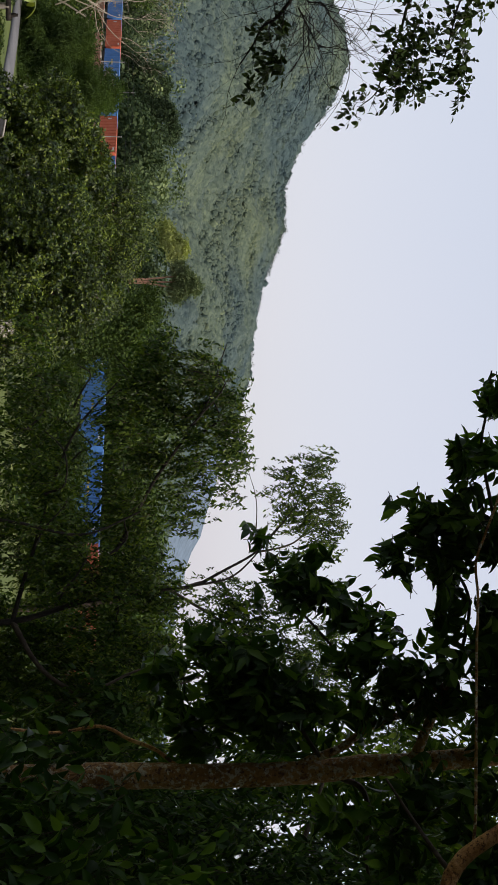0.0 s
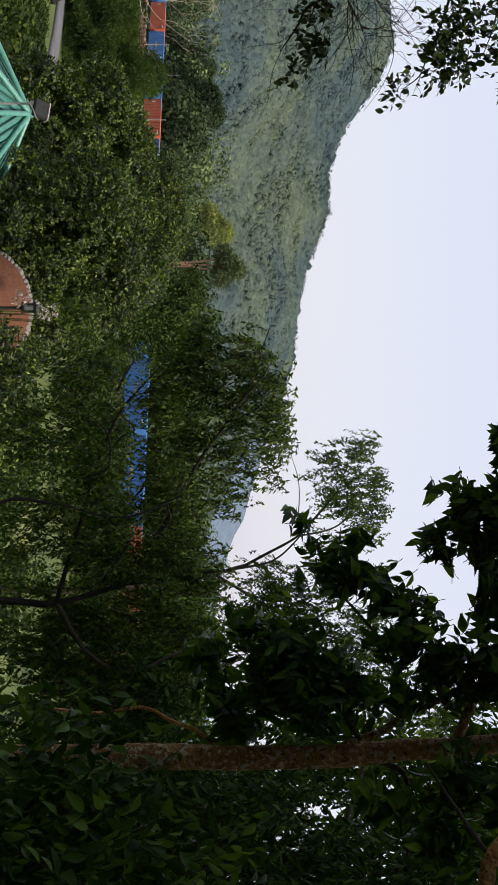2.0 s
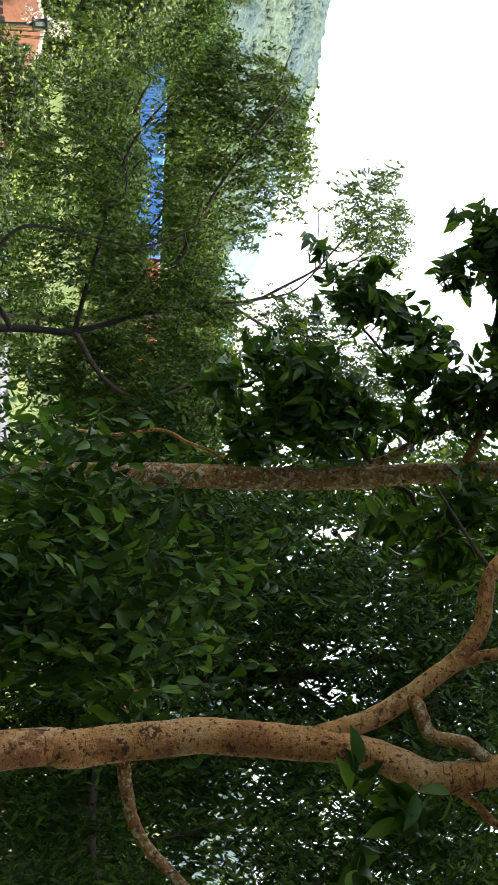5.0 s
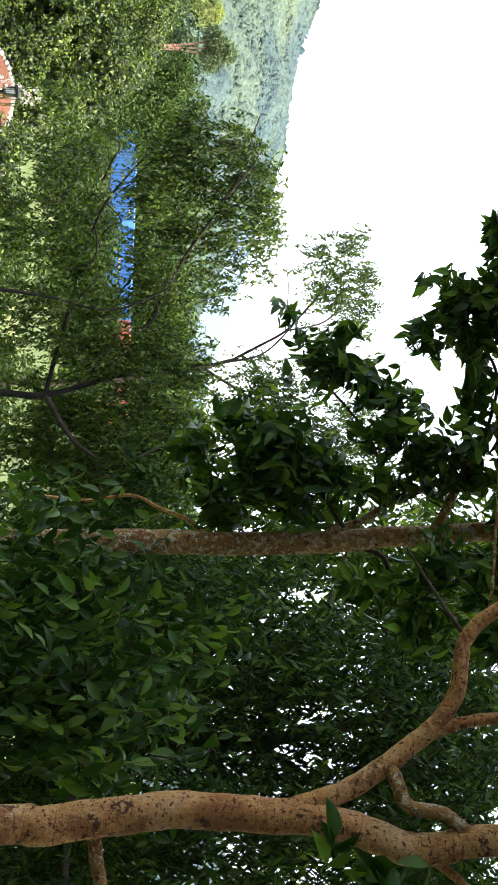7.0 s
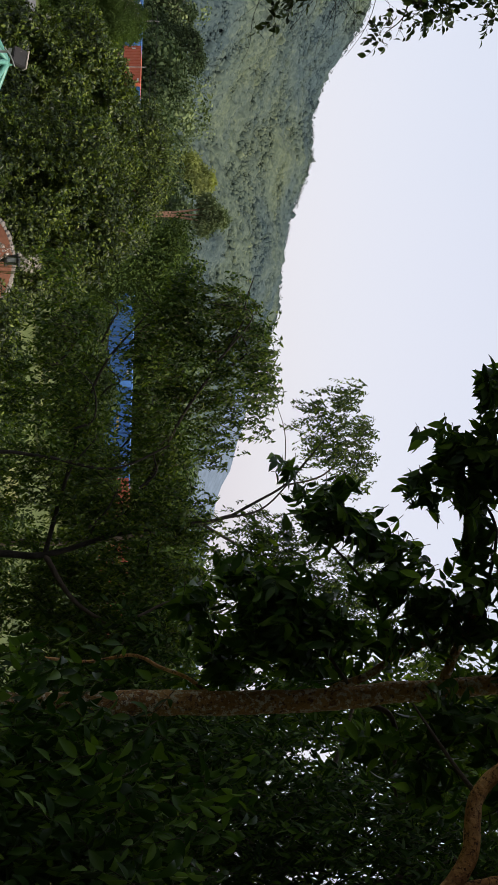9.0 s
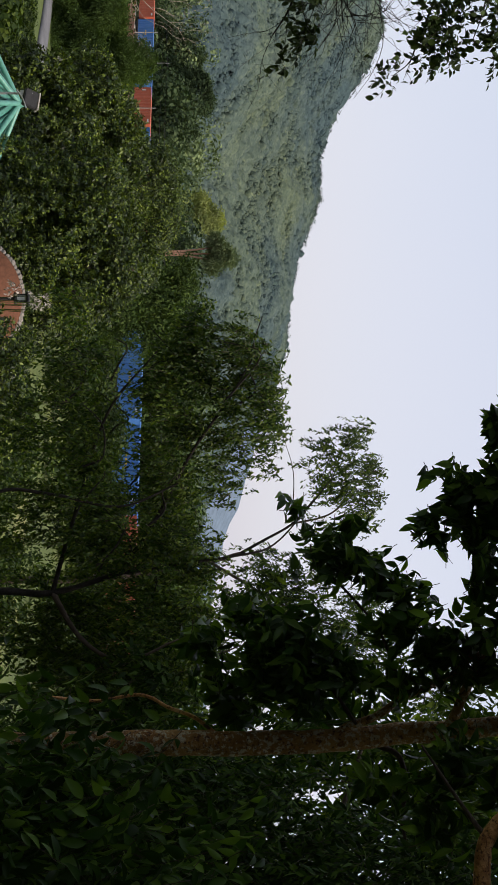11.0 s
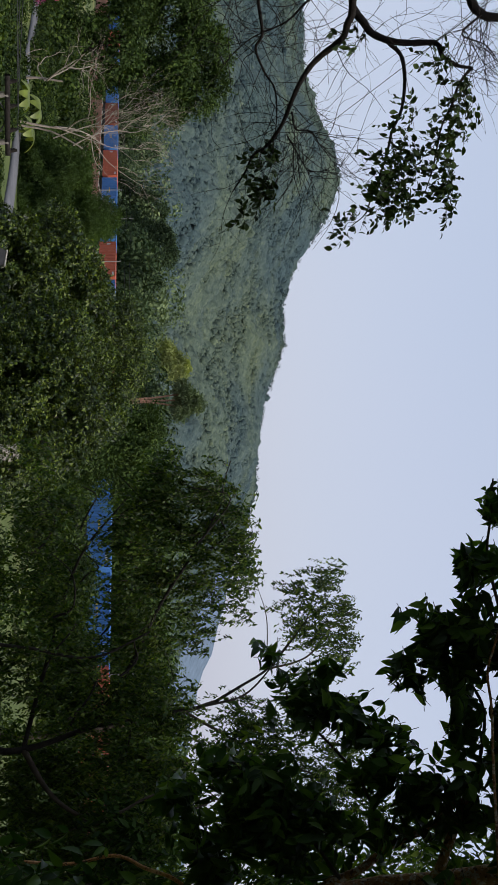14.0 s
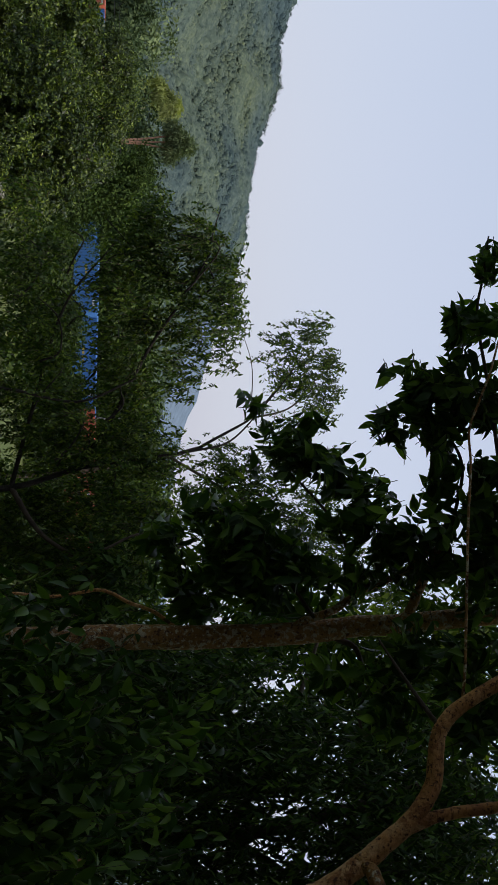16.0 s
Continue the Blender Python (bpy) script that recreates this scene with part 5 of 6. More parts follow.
# weeping bottlebrush in the middle ground
wb = on_ground(8.8, 11)
weep = thing("bottlebrush_tree", wb, "weeping bottlebrush tree with fine drooping green leaves", "tree", "bottlebrush trees")
put("trunk", mesh_of("trunk", *tube([wb - (0, 0, 0.3), P(8.6, -14, 11), P(8.5, -8.6, 11), P(8.6, -6.0, 11), P(7.7, -2.8, 11)], 0.05, 0.022, 10, 40, 0.05, 3), M_BARK_BLACK, True), weep)
limb(weep, "limb", [(7.7, -2.8), (7.3, 0), (6.9, 2.9), (6.4, 4.6), (4.5, 6.4), (3.0, 7.6)], 11, 0.017, 0.004, M_BARK_BLACK, 4, 8)
limb(weep, "limb", [(8.5, -9), (6, -10), (3.8, -8.6), (3.9, -6.0), (4.5, -2.8), (3.4, 0)], 10.6, 0.025, 0.008, M_BARK_BLACK, 5, 8)
limb(weep, "limb", [(7.7, -2.8), (5, -1), (2.0, 0.6), (-0.6, 2.4), (-2.6, 3.6)], 11, 0.024, 0.007, M_BARK_BLACK, 6, 8)
limb(weep, "limb", [(8.6, -6), (5, -5), (0, -3.4), (-3, -1.0)], 11, 0.024, 0.007, M_BARK_BLACK, 7, 8)
limb(weep, "limb", [(8.6, -6), (11, -4.4), (13, -1)], 11, 0.03, 0.012, M_BARK_DARK, 8, 8)
limb(weep, "limb", [(11.6, -1.6), (10.9, 0.2), (11.6, 1.6), (11.2, 3)], 10, 0.012, 0.006, M_BARK_DARK, 9, 6)
weeping(weep, [(-3.3, 3.5, 11.2, 1.3, 1.0, 0.4), (-1.6, 4.6, 11.2, 1.2, 0.7, 0.4, 1.3), (0.4, 4.7, 11.2, 1.2, 0.6, 0.4, 1.5), (2.2, 4.2, 11.2, 0.9, 0.7, 0.4, 0.9), (-4.4, 2.2, 11.2, 0.9, 0.9, 0.4), (-2.0, 2.5, 11.2, 1.8, 1.2, 0.4), (0.5, 2.6, 11.2, 1.6, 1.2, 0.4),
               (3.6, 2.8, 11.2, 1.0, 1.0, 0.4, 0.5), (-1.0, 0.8, 11.2, 3.2, 0.9, 0.4), (1.4, -0.5, 11.1, 4.4, 0.8, 0.4, 1.4), (4.6, 0.2, 11.2, 1.8, 1.2, 0.4, 1.3), (6.6, 1.0, 11, 1.5, 1.1, 0.4), (8.2, 2.6, 11, 1.3, 0.9, 0.4, 0.5), (8.3, -0.2, 11, 2.2, 1.8, 0.5, 1.2), (11.4, 0, 11, 2.4, 2.4, 0.5, 1.3)],
        2100, M_WEEP, 0.05, 0.36, 17, 0.36, 101, clump=6, loose=0.045, twig_r=0.0024, splay=0.95)
weeping(weep, [(-1.5, -4.6, 11, 4.0, 1.0, 0.5, 0.8), (3.6, -4.8, 11, 3.2, 1.4, 0.5), (5.2, -2.2, 11, 2.2, 1.2, 0.4, 1.2), (0, -3.6, 11, 3.4, 0.7, 0.4), (8.5, -3.2, 11.5, 3.0, 1.8, 0.4), (11.5, -4.2, 11.5, 3.0, 2.4, 0.4), (3.0, -7.2, 11.5, 4, 1.4, 0.4, 0.6), (9, -7.0, 11.7, 5, 1.8, 0.4, 0.7)],
        1600, M_WEEP, 0.05, 0.36, 18, 0.42, 105, clump=6, loose=0.05, twig_r=0.0024, name="lower_crown", splay=0.95)
rw = np.random.default_rng(107)
for k in range(16):  # crooked boughlets seen between the leaves
    a0, e0 = rw.uniform(-3, 10), rw.uniform(-6, 3.5)
    limb(weep, "bough", [(a0, e0), (a0 - rw.uniform(0.3, 1.2), e0 + rw.uniform(0.3, 1.0)), (a0 - rw.uniform(1.0, 2.4), e0 + rw.uniform(0.6, 2.0)), (a0 - rw.uniform(2.0, 3.4), e0 + rw.uniform(-0.6, 1.6))], 11 + rw.uniform(-0.4, 0.3), 0.012, 0.004, M_BARK_BLACK, 200 + k, 6, n=12)

# a taller, thinner one behind it
tb = on_ground(7.6, 14.5)
thin = thing("bottlebrush_tree", tb, "tall thin bottlebrush tree with sparse drooping leaves against the sky", "tree", "bottlebrush trees")
put("trunk", mesh_of("trunk", *tube([tb - (0, 0, 0.3), P(8, -6, 14.5), P(7.6, -1, 14.5), P(7.2, 1.5, 14.5), P(6.8, 3.0, 14.5)], 0.05, 0.022, 8, 30, 0.04, 5), M_BARK_DARK, True), thin)
limb(thin, "limb", [(6.8, 3.0), (6.2, 4.1), (5.4, 5.5), (4.2, 6.6), (3.2, 7.4), (2.2, 8.8)], 14.5, 0.021, 0.005, M_BARK_BLACK, 11, 6)
limb(thin, "limb", [(5.4, 5.5), (4.9, 7.4), (3.6, 8.6), (2.8, 9.6)], 14.5, 0.014, 0.005, M_BARK_DARK, 12, 6)
limb(thin, "limb", [(5.4, 5.5), (3.0, 5.6), (1.4, 5.2)], 14.5, 0.008, 0.003, M_BARK_DARK, 17, 6)
limb(thin, "limb", [(7.2, 1.5), (9.4, 5.2), (10.6, 8.0), (12.4, 10.4)], 14.5, 0.02, 0.006, M_BARK_DARK, 18, 6)
weeping(thin, [(1.4, 8.1, 14.5, 0.6, 0.9, 0.4), (2.4, 8.9, 14.5, 0.9, 1.0, 0.4), (3.8, 9.2, 14.5, 1.0, 0.9, 0.4), (2.0, 7.1, 14.5, 0.9, 0.7, 0.4, 0.8), (3.6, 7.8, 14.5, 1.0, 0.9, 0.4), (5.2, 8.9, 14.5, 0.9, 0.9, 0.4), (6.0, 7.3, 14.5, 0.9, 1.0, 0.4, 0.7), (1.0, 9.2, 14.5, 0.4, 0.5, 0.3, 0.8),
               (7.6, 4.2, 14.5, 1.2, 1.2, 0.4, 0.7), (8.4, 6.4, 14.5, 1.4, 1.6, 0.5), (10.0, 8.4, 14.5, 1.2, 1.8, 0.5), (9.6, 4.8, 14.5, 1.8, 1.6, 0.5), (12.2, 8.6, 14.5, 1.6, 2.6, 0.5, 1.4), (13.6, 12.6, 14.5, 1.6, 1.6, 0.5)],
        2000, M_WEEP, 0.05, 0.4, 12, 0.22, 102, clump=4, loose=0.06, twig_r=0.0026, splay=1.1)

# another bottlebrush closing the view behind the guavas
kb = on_ground(24, 10.5)
curtain = thing("bottlebrush_tree", kb, "dense weeping bottlebrush tree behind the guava trunks", "tree", "bottlebrush trees")
put("trunk", mesh_of("trunk", *tube([kb - (0, 0, 0.3), P(24, -8, 10.5), P(25, 4, 10.5), P(23, 14, 10.5)], 0.09, 0.05, 10, 30, 0.05, 6), M_BARK_DARK, True), curtain)
limb(curtain, "limb", [(25, 4), (28, 8), (32, 10)], 10.5, 0.04, 0.012, M_BARK_DARK, 13, 8)
limb(curtain, "limb", [(24, -4), (29, -4.5), (33, -4.5), (37, -3)], 9.5, 0.04, 0.02, M_BARK_DARK, 14, 8)
limb(curtain, "limb", [(25, 4), (20, 7), (15, 9)], 10.5, 0.04, 0.012, M_BARK_DARK, 15, 8)
# front of the crown in the shade-dark leaf colour, back in the sunlit one
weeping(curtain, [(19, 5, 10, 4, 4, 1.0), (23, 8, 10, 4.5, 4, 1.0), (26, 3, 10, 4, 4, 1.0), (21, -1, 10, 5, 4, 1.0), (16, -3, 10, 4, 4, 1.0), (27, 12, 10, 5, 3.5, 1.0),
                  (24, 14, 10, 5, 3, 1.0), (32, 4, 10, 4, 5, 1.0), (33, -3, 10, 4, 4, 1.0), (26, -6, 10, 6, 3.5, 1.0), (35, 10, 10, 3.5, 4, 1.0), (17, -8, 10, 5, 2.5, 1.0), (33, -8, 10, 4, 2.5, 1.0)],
        4000, M_GROVE_SHADED, 0.095, 0.27, 16, 0.55, 103, clump=12, loose=0.16, twig_r=0.003, splay=1.0)
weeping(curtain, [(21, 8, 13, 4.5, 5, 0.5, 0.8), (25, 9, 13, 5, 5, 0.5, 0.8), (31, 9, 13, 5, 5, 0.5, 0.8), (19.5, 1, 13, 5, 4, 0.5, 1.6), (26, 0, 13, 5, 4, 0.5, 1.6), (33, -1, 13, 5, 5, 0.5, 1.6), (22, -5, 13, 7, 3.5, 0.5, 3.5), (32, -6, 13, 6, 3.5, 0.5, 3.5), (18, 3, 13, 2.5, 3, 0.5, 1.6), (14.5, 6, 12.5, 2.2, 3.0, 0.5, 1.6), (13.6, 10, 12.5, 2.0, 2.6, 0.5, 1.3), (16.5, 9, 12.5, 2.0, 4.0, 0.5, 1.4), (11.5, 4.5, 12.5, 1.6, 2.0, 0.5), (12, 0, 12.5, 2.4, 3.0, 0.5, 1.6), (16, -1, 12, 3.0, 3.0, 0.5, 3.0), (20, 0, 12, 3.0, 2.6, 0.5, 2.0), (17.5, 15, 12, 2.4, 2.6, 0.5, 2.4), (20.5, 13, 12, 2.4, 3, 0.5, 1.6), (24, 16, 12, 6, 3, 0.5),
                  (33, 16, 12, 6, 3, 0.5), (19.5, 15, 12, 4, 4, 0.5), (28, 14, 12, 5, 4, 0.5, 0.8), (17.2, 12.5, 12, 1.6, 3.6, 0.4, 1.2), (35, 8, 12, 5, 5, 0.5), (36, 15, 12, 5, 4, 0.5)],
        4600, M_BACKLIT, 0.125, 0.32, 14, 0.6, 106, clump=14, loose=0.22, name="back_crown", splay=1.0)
# unseen crown added to the side and overhead to keep sun off near trees
leafy(curtain, [(46, 6, 9, 9, 14, 1.2), (62, 10, 8, 10, 16, 1.2), (80, 14, 7, 12, 18, 1.2), (100, 20, 7, 12, 20, 1.2), (80, 42, 7, 16, 14, 1.2), (108, 46, 6.5, 16, 14, 1.2)],
      4000, M_WEEP, 0.14, 0.3, "blade", 10, 0.6, 0.7, 104, 0.15, name="unseen_side_crown")

# unseen coarse canopy added high over the garden to darken what stands below
rh = np.random.default_rng(108)
pos, out = in_balls([(8.4, 7.4, 14, 2.2, 3.2, 1), (11, 8, 14, 3, 4, 1), (13, 12.5, 15, 3.5, 3, 1), (15, 8, 13, 3, 4, 1.2), (4.5, 4.5, 12.6, 2.5, 2.2, 0.6), (8, 3.4, 12.6, 3, 3, 0.8), (5.0, 6.6, 13.4, 2, 2, 0.6), (2.2, 4.6, 12.6, 1.8, 1.8, 0.5)], 3500, rh, 0.5)
put("unseen_shade_crown", mesh_of("unseen_shade_crown", *sprays(pos, unit(out + rh.normal(size=out.shape) * 0.8), rh, 0.9, 0.5, 7, 0.4, 0.5, "blade")[0], M_WEEP), curtain, kind="stuff")
limb(curtain, "limb", [(23, 14), (28, 22), (36, 30), (44, 36)], (10.5, 11, 11.5, 12), 0.05, 0.02, M_BARK_DARK, 16, 8)

# guava with lichen on its slim upright stem
g1 = on_ground(15.9, 4.55)
guava1 = thing("guava_tree", g1, "slim guava tree with lichen-spotted reddish bark", "tree", "guava trees")
put("trunk", mesh_of("trunk", *tube([g1 - (0, 0, 0.2), P(15.9, -20, 4.5), P(15.75, -8.5, 4.5), P(15.7, -3.2, 4.5), P(15.68, -0.5, 4.5), P(15.77, 2.2, 4.5), P(15.76, 5.0, 4.5), P(15.7, 7.7, 4.5), P(15.45, 10.4, 4.5), P(15.36, 13.0, 4.5), P(15.15, 15.5, 4.5), P(14.8, 24, 4.6), P(14, 34, 4.8)],
                                  0.052, 0.032, 18, 120, 0.035, 21, 1.3), M_BARK_LICHEN, True), guava1)
limb(guava1, "limb", [(15.3, 12.2), (15.0, 12.8), (13.8, 13.4), (12.0, 14.3), (10.6, 15.1), (8, 17.4), (5, 20)], (4.5, 4.47, 4.45, 4.42, 4.4, 4.4, 4.4), 0.021, 0.012, M_BARK_LICHEN, 23, 12)
limb(guava1, "limb", [(15.6, 7.2), (15.1, 7.95), (14.65, 9.3), (13.8, 10.6), (13.25, 11.9), (12.7, 13.0), (11.6, 14.2)], (4.5, 4.47, 4.45, 4.45, 4.42, 4.4, 4.4), 0.017, 0.01, M_BARK_LICHEN, 22, 10)
limb(guava1, "limb", [(15.5, 2.0), (14.55, 0.75), (14.05, -0.5), (13.6, -1.3), (13.45, -2.1), (13.7, -3.9), (13.5, -6)], (4.55, 4.65, 4.75, 4.8, 4.85, 4.9, 4.9), 0.008, 0.006, M_BARK_TAN, 24, 8)
limb(guava1, "limb", [(15.9, 9.2), (16.5, 10.3), (17.9, 10.6), (19.1, 10.3), (20.4, 10.4)], 4.55, 0.012, 0.006, M_BARK_DARK, 25, 8)
limb(guava1, "twig", [(13.5, 11.2), (13.3, 10.6), (11.5, 10.0), (10.4, 9.5), (9.3, 8.65), (8.1, 7.55), (7.3, 6.6), (6.4, 6.4)], 4.4, 0.008, 0.003, M_BARK_DARK, 26, 6)
limb(guava1, "twig", [(10.6, 15.1), (7.6, 15.6), (5.4, 14.4), (4.0, 13.4), (2.6, 12.3)], 4.35, 0.007, 0.003, M_BARK_DARK, 27, 6)
limb(guava1, "twig", [(8, 17.4), (4, 16.9), (0.4, 16.3), (-1.6, 16.5), (-3.6, 16.7)], 4.3, 0.008, 0.003, M_BARK_DARK, 28, 6)
limb(guava1, "twig", [(4.9, 11.9), (5.6, 12.1), (6.6, 12.6), (7.4, 13.2)], 4.3, 0.0016, 0.001, M_BARK_DARK, 29, 5)
limb(guava1, "twig", [(15.0, 8.4), (13.2, 7.2), (11.4, 5.6), (9.4, 3.6)], 4.45, 0.008, 0.003, M_BARK_DARK, 30, 6)
G1_LOBES = [(a_, e_ + 0.04 * max(0, e_ - 5), 4.4, 1.3 * h_, 1.3 * h_, 0.15) for a_, e_, h_ in ((4.9, 6.2, 0.41), (6.0, 6.6, 0.46), (6.8, 7.3, 0.46), (7.6, 6.6, 0.36), (6.3, 8.3, 0.49), (7.6, 8.5, 0.54), (7.5, 9.6, 0.53), (8.7, 9.7, 0.62), (8.8, 10.9, 0.56), (9.9, 11.5, 0.54), (10.3, 10.8, 0.62), (11.0, 12.4, 0.54), (11.9, 11.9, 0.54), (11.6, 13.2, 0.46), (12.8, 13.4, 0.54), (10.2, 9.4, 0.30), (11.6, 10.5, 0.36), (8.1, 7.7, 0.36), (10.1, 5.5, 0.43), (10.9, 6.2, 0.46), (11.4, 4.9, 0.46), (11.8, 7.2, 0.49), (12.2, 5.6, 0.54), (12.8, 8.2, 0.46), (12.9, 4.3, 0.54), (13.1, 9.5, 0.36), (13.1, 6.6, 0.54), (13.4, 10.8, 0.46), (11.6, 14.2, 0.5), (12.6, 14.8, 0.5))]
G1_LOBES += [(9.9, 3.6, 4.45, 0.8, 0.9, 0.2), (10.9, 5.0, 4.45, 0.9, 1.1, 0.2, 1.3), (12.5, 4.6, 4.5, 1.2, 1.5, 0.25, 1.3), (11.0, 1.6, 4.6, 1.3, 1.0, 0.2), (11.9, 6.6, 4.5, 0.9, 1.1, 0.2, 1.2), (12.3, 7.6, 4.5, 1.0, 1.3, 0.25), (14.0, 6.4, 4.5, 0.9, 1.2, 0.2, 0.8), (12.8, 2.2, 4.6, 1.3, 1.0, 0.2), (14.4, 3.0, 4.6, 1.0, 1.2, 0.2), (14.2, 9.0, 4.6, 0.8, 1.6, 0.2, 0.6)]
G1_HIGH = [(a_ + 0.25, e_, 4.3, 1.35 * h_, 1.35 * h_, 0.12) for a_, e_, h_ in ((3.3, 12.5, 0.23), (5.3, 12.3, 0.36), (6.0, 12.8, 0.30), (4.2, 13.4, 0.30), (3.2, 14.1, 0.39), (3.7, 14.9, 0.46), (4.8, 14.0, 0.39), (5.7, 14.8, 0.43), (7.0, 15.2, 0.39), (8.1, 15.0, 0.33), (9.3, 14.7, 0.30), (10.5, 15.1, 0.36), (4.6, 15.7, 0.43), (2.7, 16.0, 0.43), (1.0, 15.9, 0.33), (0.4, 15.7, 0.23), (-0.5, 16.3, 0.20))]
G1_HIGH += [(0.6, 17.0, 4.3, 0.6, 0.4, 0.1), (-2.0, 17.2, 4.3, 0.8, 0.3, 0.1), (8.0, 17.0, 4.3, 1.2, 0.5, 0.12), (4.5, 17.2, 4.3, 1.4, 0.5, 0.12), (10.2, 16.8, 4.3, 1.4, 0.6, 0.12), (12.6, 16.9, 4.4, 1.6, 0.9, 0.2)]
feathered(guava1, G1_LOBES, 440, M_GUAVA, 0.07, 0.42, 3, 0.095, 111)
feathered(guava1, G1_HIGH, 250, M_GUAVA, 0.07, 0.41, 3, 0.085, 112)
# unseen crown above the view, added dense to shade the leaves and stems below
leafy(guava1, [(12, 26, 4.6, 12, 5, 0.7), (0, 30, 4.6, 10, 6, 0.7), (15, 40, 4.2, 14, 9, 0.7), (35, 40, 4.2, 14, 9, 0.7), (55, 44, 4.4, 14, 10, 0.7), (75, 44, 4.2, 14, 10, 0.7), (45, 60, 4.6, 18, 9, 0.7), (10, 58, 4.6, 16, 9, 0.7), (-12, 42, 4.2, 12, 9, 0.7)],
      3000, M_GUAVA, 0.13, 0.46, "oval", 6, 0.2, 0.2, 113, 0.1)

# guava with peeling tan bark, nearer, forking at mid height
g2 = on_ground(29.8, 3.4)
guava2 = thing("guava_tree", g2, "guava tree with smooth peeling tan and reddish bark", "tree", "guava trees")
put("trunk", mesh_of("trunk", *tube([g2 - (0, 0, 0.2), P(30.0, -22, 3.4), P(28.7, -8.1, 3.4), P(28.7, -5.8, 3.4), P(28.45, -3.5, 3.4), P(28.2, -1.2, 3.4), P(28.08, 0.9, 3.4), P(28.25, 3.0, 3.4), P(28.4, 4.9, 3.4), P(28.5, 6.4, 3.4), P(28.85, 8.0, 3.4), P(29.5, 9.8, 3.4), P(30.0, 11.2, 3.4), P(29.9, 12.6, 3.4), P(29.65, 14.7, 3.4), P(29.6, 24, 3.4), P(30, 36, 3.5)],
                                  0.055, 0.04, 22, 110, 0.03, 31, 1.2), M_BARK_TAN, True), guava2)
limb(guava2, "limb", [(28.4, 4.6), (27.9, 6.6), (27.25, 8.4), (26.35, 9.95), (25.55, 11.0), (24.8, 12.05), (23.8, 13.0), (22.85, 13.55), (21.4, 13.8), (20.3, 14.1), (19.3, 15.1), (17.6, 18)], 3.4, 0.032, 0.019, M_BARK_TAN, 32, 18, 0.035, 70)
limb(guava2, "limb", [(25.2, 11.2), (24.85, 12.2), (24.4, 13.35), (24.2, 14.4), (24.0, 16.5), (23.6, 20)], 3.4, 0.019, 0.015, M_BARK_TAN, 33, 14)
limb(guava2, "limb", [(26.0, 9.9), (26.6, 10.45), (27.1, 10.65), (27.9, 10.95), (28.2, 11.5), (28.4, 12.6), (29.0, 13.4), (29.5, 13.9)], (3.4, 3.38, 3.36, 3.36, 3.36, 3.37, 3.38, 3.4), 0.021, 0.018, M_BARK_LICHEN, 34, 12)
limb(guava2, "limb", [(28.5, -3.5), (29.2, -3.3), (30.4, -3.1), (31.7, -2.8), (32.8, -2.25), (33.5, -1.6), (34.6, -0.45), (36, 1)], (3.4, 3.42, 3.44, 3.46, 3.46, 3.48, 3.5, 3.5), 0.021, 0.014, M_BARK_LICHEN, 35, 12)
limb(guava2, "limb", [(29.9, 11.6), (30.45, 12.05), (31.0, 12.8), (32.0, 13.75), (32.6, 14.6)], (3.4, 3.42, 3.44, 3.45, 3.46), 0.016, 0.01, M_BARK_TAN, 36, 8)
limb(guava2, "stem", [(20.2, 14.6), (18.8, 15.2), (16.0, 15.5), (11.0, 15.8), (7.6, 16.0), (5.9, 15.95), (4.5, 16.4), (3.1, 16.9), (1.4, 17.3)], 3.5, 0.0048, 0.003, M_BARK_LICHEN, 39, 8)
limb(guava2, "twig", [(20.3, 14.1), (19.6, 13.6), (18.0, 12.6), (16.0, 11.4)], 3.4, 0.009, 0.003, M_BARK_DARK, 37, 6)
limb(guava2, "twig", [(32.8, -2.25), (32.4, -0.4), (31.6, 2.0), (30.8, 3.4)], 3.6, 0.004, 0.002, M_BARK_DARK, 38, 6)
G2_LOW = [(17.6, -5.6, 4.0, 2.4, 2.6, 0.25), (20.6, -4.4, 3.9, 2.8, 3.0, 0.3), (23.8, -4.6, 3.8, 2.6, 3.2, 0.3), (25.6, -2.2, 3.7, 1.6, 2.2, 0.25), (18.0, -1.6, 4.1, 2.2, 1.8, 0.3), (22.4, -0.6, 4.0, 2.4, 1.8, 0.3), (25.0, 1.4, 3.8, 1.2, 1.2, 0.2, 0.6), (18.6, 1.6, 4.1, 1.4, 1.4, 0.2, 0.5),
          (14.8, -6.4, 4.2, 2.0, 2.2, 0.25, 0.6), (21.0, -8.0, 3.8, 5.5, 1.8, 0.3), (13.2, -6.8, 4.4, 1.4, 1.8, 0.2, 0.5), (16.2, -3.0, 4.3, 1.2, 1.2, 0.2, 0.4)]
feathered(guava2, G2_LOW, 330, M_GUAVA, 0.07, 0.4, 4, 0.19, 121, lift=-0.4, droop=0.9, clump=5, loose=0.07)
feathered(guava2, [(19.5, 12.4, 4.2, 1.6, 1.6, 0.2), (17.0, 13.6, 4.2, 1.2, 1.6, 0.2), (17.6, 10.2, 4.2, 1.2, 1.4, 0.2), (17.8, 16.0, 4.0, 2.0, 1.2, 0.25), (20.4, 16.4, 4.0, 1.8, 1.0, 0.25), (14.6, 16.6, 4.2, 1.6, 0.8, 0.2)], 120, M_GUAVA, 0.078, 0.38, 3, 0.16, 122)
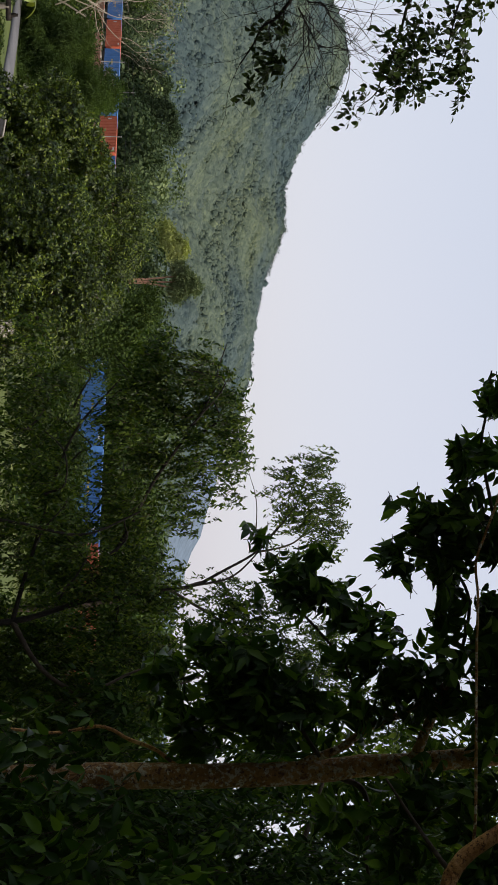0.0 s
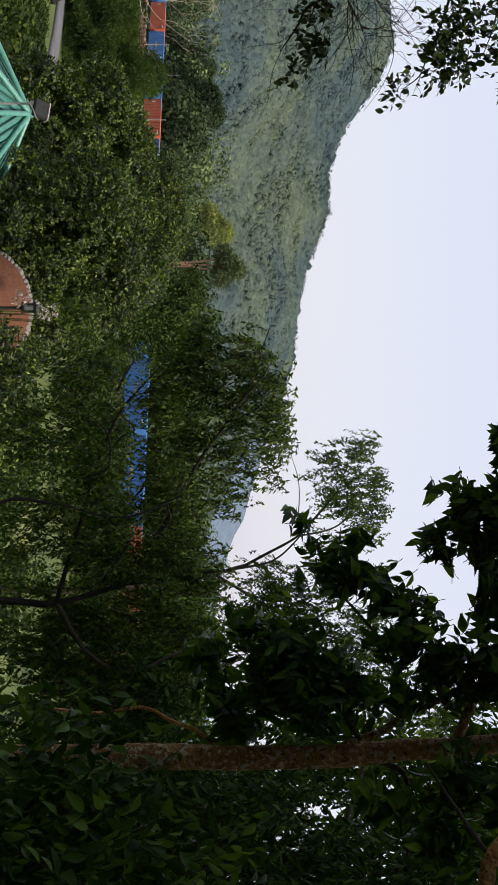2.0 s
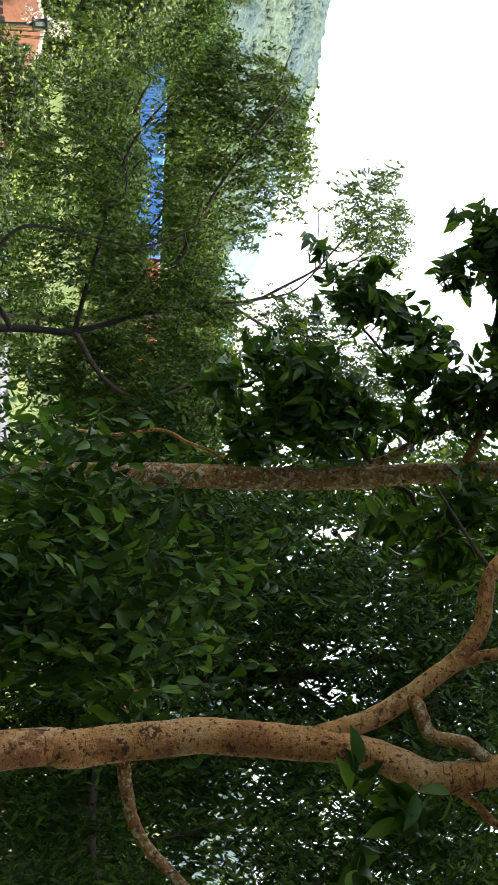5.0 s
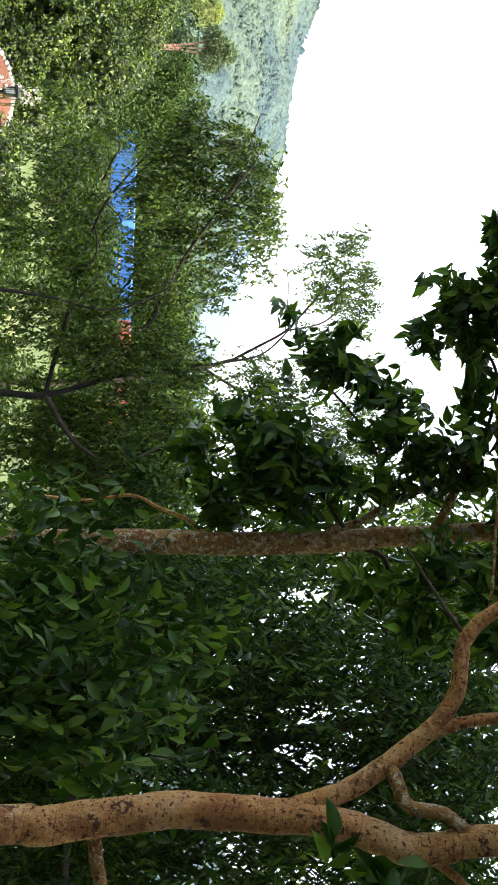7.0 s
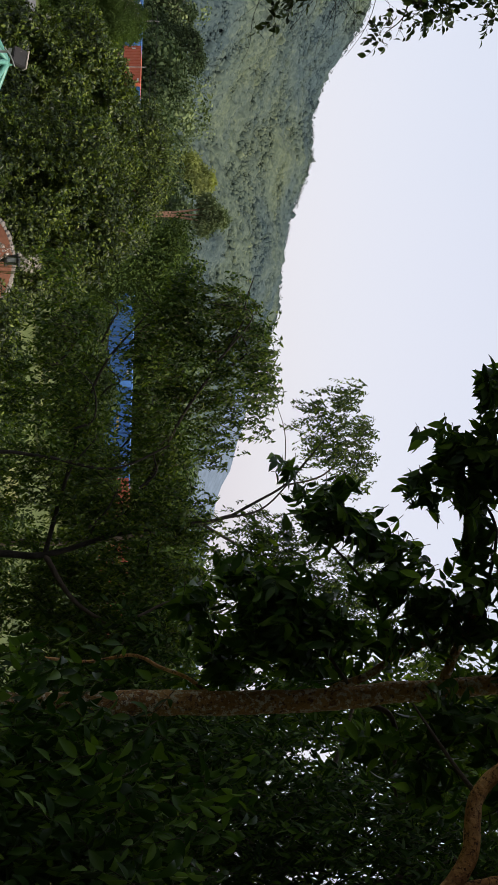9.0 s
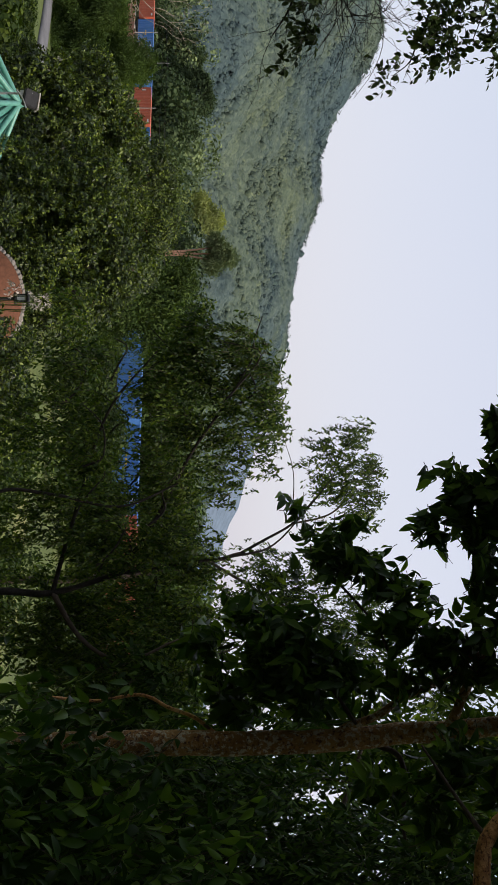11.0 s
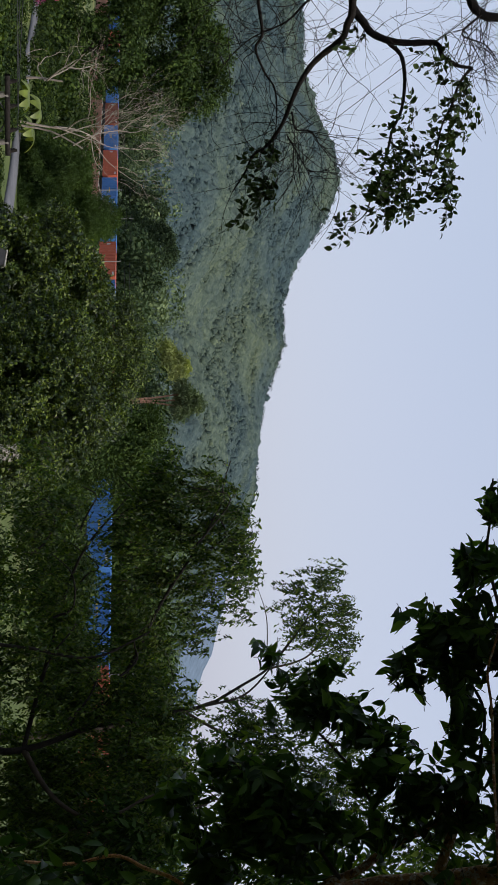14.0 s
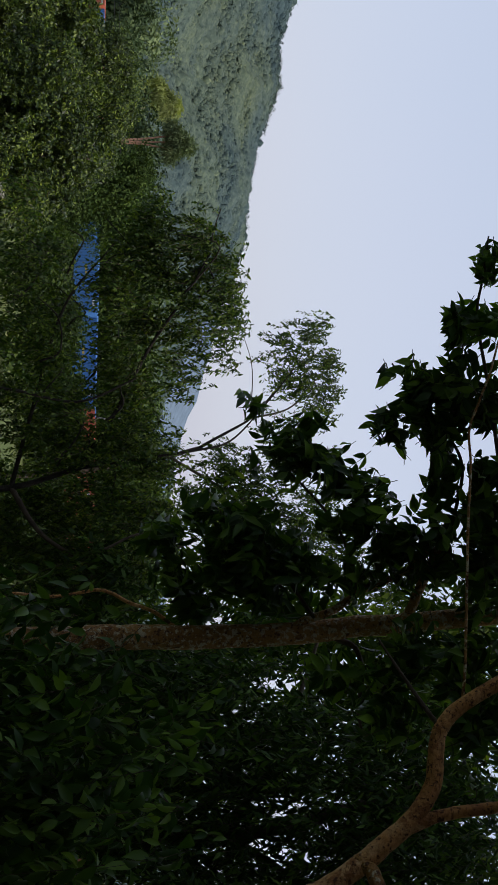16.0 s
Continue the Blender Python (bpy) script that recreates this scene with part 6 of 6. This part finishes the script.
feathered(guava2, [(29.6, 8.2, 3.2, 0.5, 0.6, 0.05), (31.2, 10.4, 3.2, 0.7, 0.6, 0.06), (32.6, 10.0, 3.2, 0.8, 0.8, 0.06), (34.0, 8.4, 3.2, 0.8, 0.7, 0.06)], 8, M_GUAVA, 0.1, 0.44, 2, 0.1, 123)
# unseen crown lumps added towards the sun to shade the guava stems
leafy(guava2, [(28, 28, 3.6, 12, 7, 0.6), (42, 28, 5.0, 7, 6, 0.5), (50, 38, 6.0, 10, 8, 0.6), (44, 18, 5.4, 6, 6, 0.5), (60, 30, 4.5, 10, 9, 0.6)], 1500, M_GUAVA, 0.13, 0.46, "oval", 6, 0.2, 0.2, 124, 0.1)
single_leaves(guava2, G2_LOW, 180, 131, size=0.068)
single_leaves(guava1, G1_LOBES, 60, 132, size=0.07)

# bare-twigged branches with a few oval leaves, reaching in from the left
b_at = on_ground(-38, 6)
bough = thing("overhanging_tree", b_at, "dark tree with bare twigs and small oval leaves against the sky", "tree")
put("trunk", mesh_of("trunk", *tube([b_at - (0, 0, 0.2), P(-38, -10, 6), P(-36, 10, 6), P(-34, 24, 6)], 0.1, 0.06, 10, 30, 0.05, 41), M_BARK_DARK, True), bough)
BOUGHS = [  # directions along each limb, its first and last girth
    ([(-36, 10), (-31, 10.4), (-27.5, 9.9), (-26.0, 9.9), (-25.3, 9.7), (-24.6, 9.4), (-23.9, 8.5), (-23.1, 7.8), (-21.9, 7.2), (-20.9, 6.8), (-19.9, 6.1), (-19.4, 5.4), (-18.6, 5.0), (-17.7, 4.4)], 0.024, 0.003),
    ([(-26.0, 9.9), (-25.4, 10.4), (-24.8, 11.0), (-24.5, 12.3), (-24.5, 13.7), (-23.9, 14.1), (-23.5, 14.8), (-23.4, 15.4)], 0.022, 0.007),
    ([(-24.5, 11.6), (-23.9, 12.2), (-22.8, 12.4), (-21.5, 12.3), (-20.5, 11.9), (-19.5, 11.7), (-18.5, 11.4), (-17.4, 11.0), (-16.6, 10.7), (-16.0, 10.0)], 0.011, 0.002),
    ([(-23.4, 15.4), (-22.7, 14.9), (-21.7, 14.6), (-20.8, 14.2), (-19.7, 14.0), (-18.6, 13.8), (-17.6, 13.5)], 0.008, 0.002),
    ([(-36, 8), (-30, 5.6), (-27.1, 5.6), (-26.2, 5.6), (-24.9, 5.8), (-24.2, 5.5), (-23.2, 5.9), (-22.4, 6.4), (-21.2, 6.5), (-20.2, 6.4)], 0.012, 0.002),
    ([(-36, 14), (-30, 13.6), (-26.6, 15.1), (-25.8, 15.7), (-25.6, 16.8), (-25.2, 20)], 0.028, 0.018),
    ([(-21.4, 7.2), (-20.6, 7.4), (-20.5, 8.1), (-19.8, 8.6), (-18.8, 9.4)], 0.005, 0.0012),
    ([(-20.3, 7.0), (-19.3, 7.6), (-18.3, 8.2)], 0.004, 0.0012),
    ([(-27.0, 9.6), (-26.4, 8.0), (-25.4, 6.9), (-24.6, 5.2), (-23.4, 3.9)], 0.007, 0.0015),
    ([(-27.0, 9.7), (-26.6, 7.6), (-26.8, 5.0), (-26.0, 3.4)], 0.007, 0.0015),
    ([(-25.8, 15.7), (-24.9, 14.9), (-24.4, 16.0), (-23.4, 16.8)], 0.006, 0.0015),
]
rb = np.random.default_rng(47)
twigs = []


def twig_from(p, way, ln, rad, level):
    """A bare twig that kinks on its way and forks once or twice."""
    pts = [p]
    for _ in range(3):
        way = unit(way + rb.normal(size=3) * 0.28 + np.array((0, 0, 0.03)))
        pts.append(pts[-1] + way * ln / 3)
    twigs.append(tube(pts, rad, rad * 0.4, 4, 9))
    if level:
        for q in pts[1:3]:
            twig_from(q, unit(way + rb.normal(size=3) * 0.7), ln * 0.55, rad * 0.6, level - 1)


for k, (dirs, r0, r1_) in enumerate(BOUGHS):
    line = [P(a_, e_, 6 + 0.05 * (k % 3)) for a_, e_ in dirs]
    put("limb", mesh_of("limb", *tube(line, r0, r1_, 8, 9 * len(line), 0.09, 60 + k), M_BARK_BLACK, True), bough)
    fine_line = smooth_line(line, 40)
    for j in range(4, 40):
        if fine_line[j][0] < -3.6 or rb.uniform() > (0.85 if k not in (2, 3) else 0.2):
            continue
        tan = unit(fine_line[j] - fine_line[j - 1])
        w = unit(tan * 0.5 + rb.normal(size=3) * np.array((0.8, 0.3, 0.8)))
        twig_from(fine_line[j], w, rb.uniform(0.14, 0.48) if k not in (2, 3) else 0.12, rb.uniform(0.0014, 0.0026), 1)
put("twig_layer", mesh_of("twig_layer", *merged(twigs), M_BARK_BLACK, True), bough, kind="stuff")
leafy(bough, [(-16.8, 11.6, 6, 0.7, 0.6, 0.1), (-17.4, 12.5, 6, 0.9, 0.7, 0.1), (-18.6, 12.6, 6, 0.8, 0.5, 0.1), (-19.5, 12.8, 6, 0.6, 0.4, 0.1), (-16.0, 9.9, 6, 0.6, 0.3, 0.08), (-21.4, 12.9, 6, 0.6, 0.5, 0.08, 0.4), (-20.6, 12.2, 6, 0.6, 0.3, 0.08, 0.5),
              (-19.7, 14.3, 6, 0.8, 0.6, 0.1), (-21.0, 15.0, 6, 0.8, 0.5, 0.1), (-18.4, 14.3, 6, 0.8, 0.6, 0.1), (-17.2, 14.4, 6, 0.7, 0.5, 0.1), (-23.8, 13.9, 6, 0.6, 0.4, 0.08), (-22.7, 15.3, 6, 0.5, 0.3, 0.08), (-18.6, 11.9, 6, 1.2, 0.6, 0.1)],
      300, M_SILH, 0.036, 0.62, "ovate", 5, 0.085, 0.5, 141, 0.1, 0.0014)
leafy(bough, [(-19.2, 6.0, 6, 0.5, 0.4, 0.08), (-18.2, 6.1, 6, 0.6, 0.4, 0.08), (-17.4, 5.8, 6, 0.5, 0.4, 0.08), (-16.4, 4.8, 6, 0.3, 0.2, 0.05), (-24.6, 10.2, 6, 0.3, 0.25, 0.05)], 60, M_SILH, 0.04, 0.62, "ovate", 5, 0.07, 0.5, 142, 0.1, 0.0014)
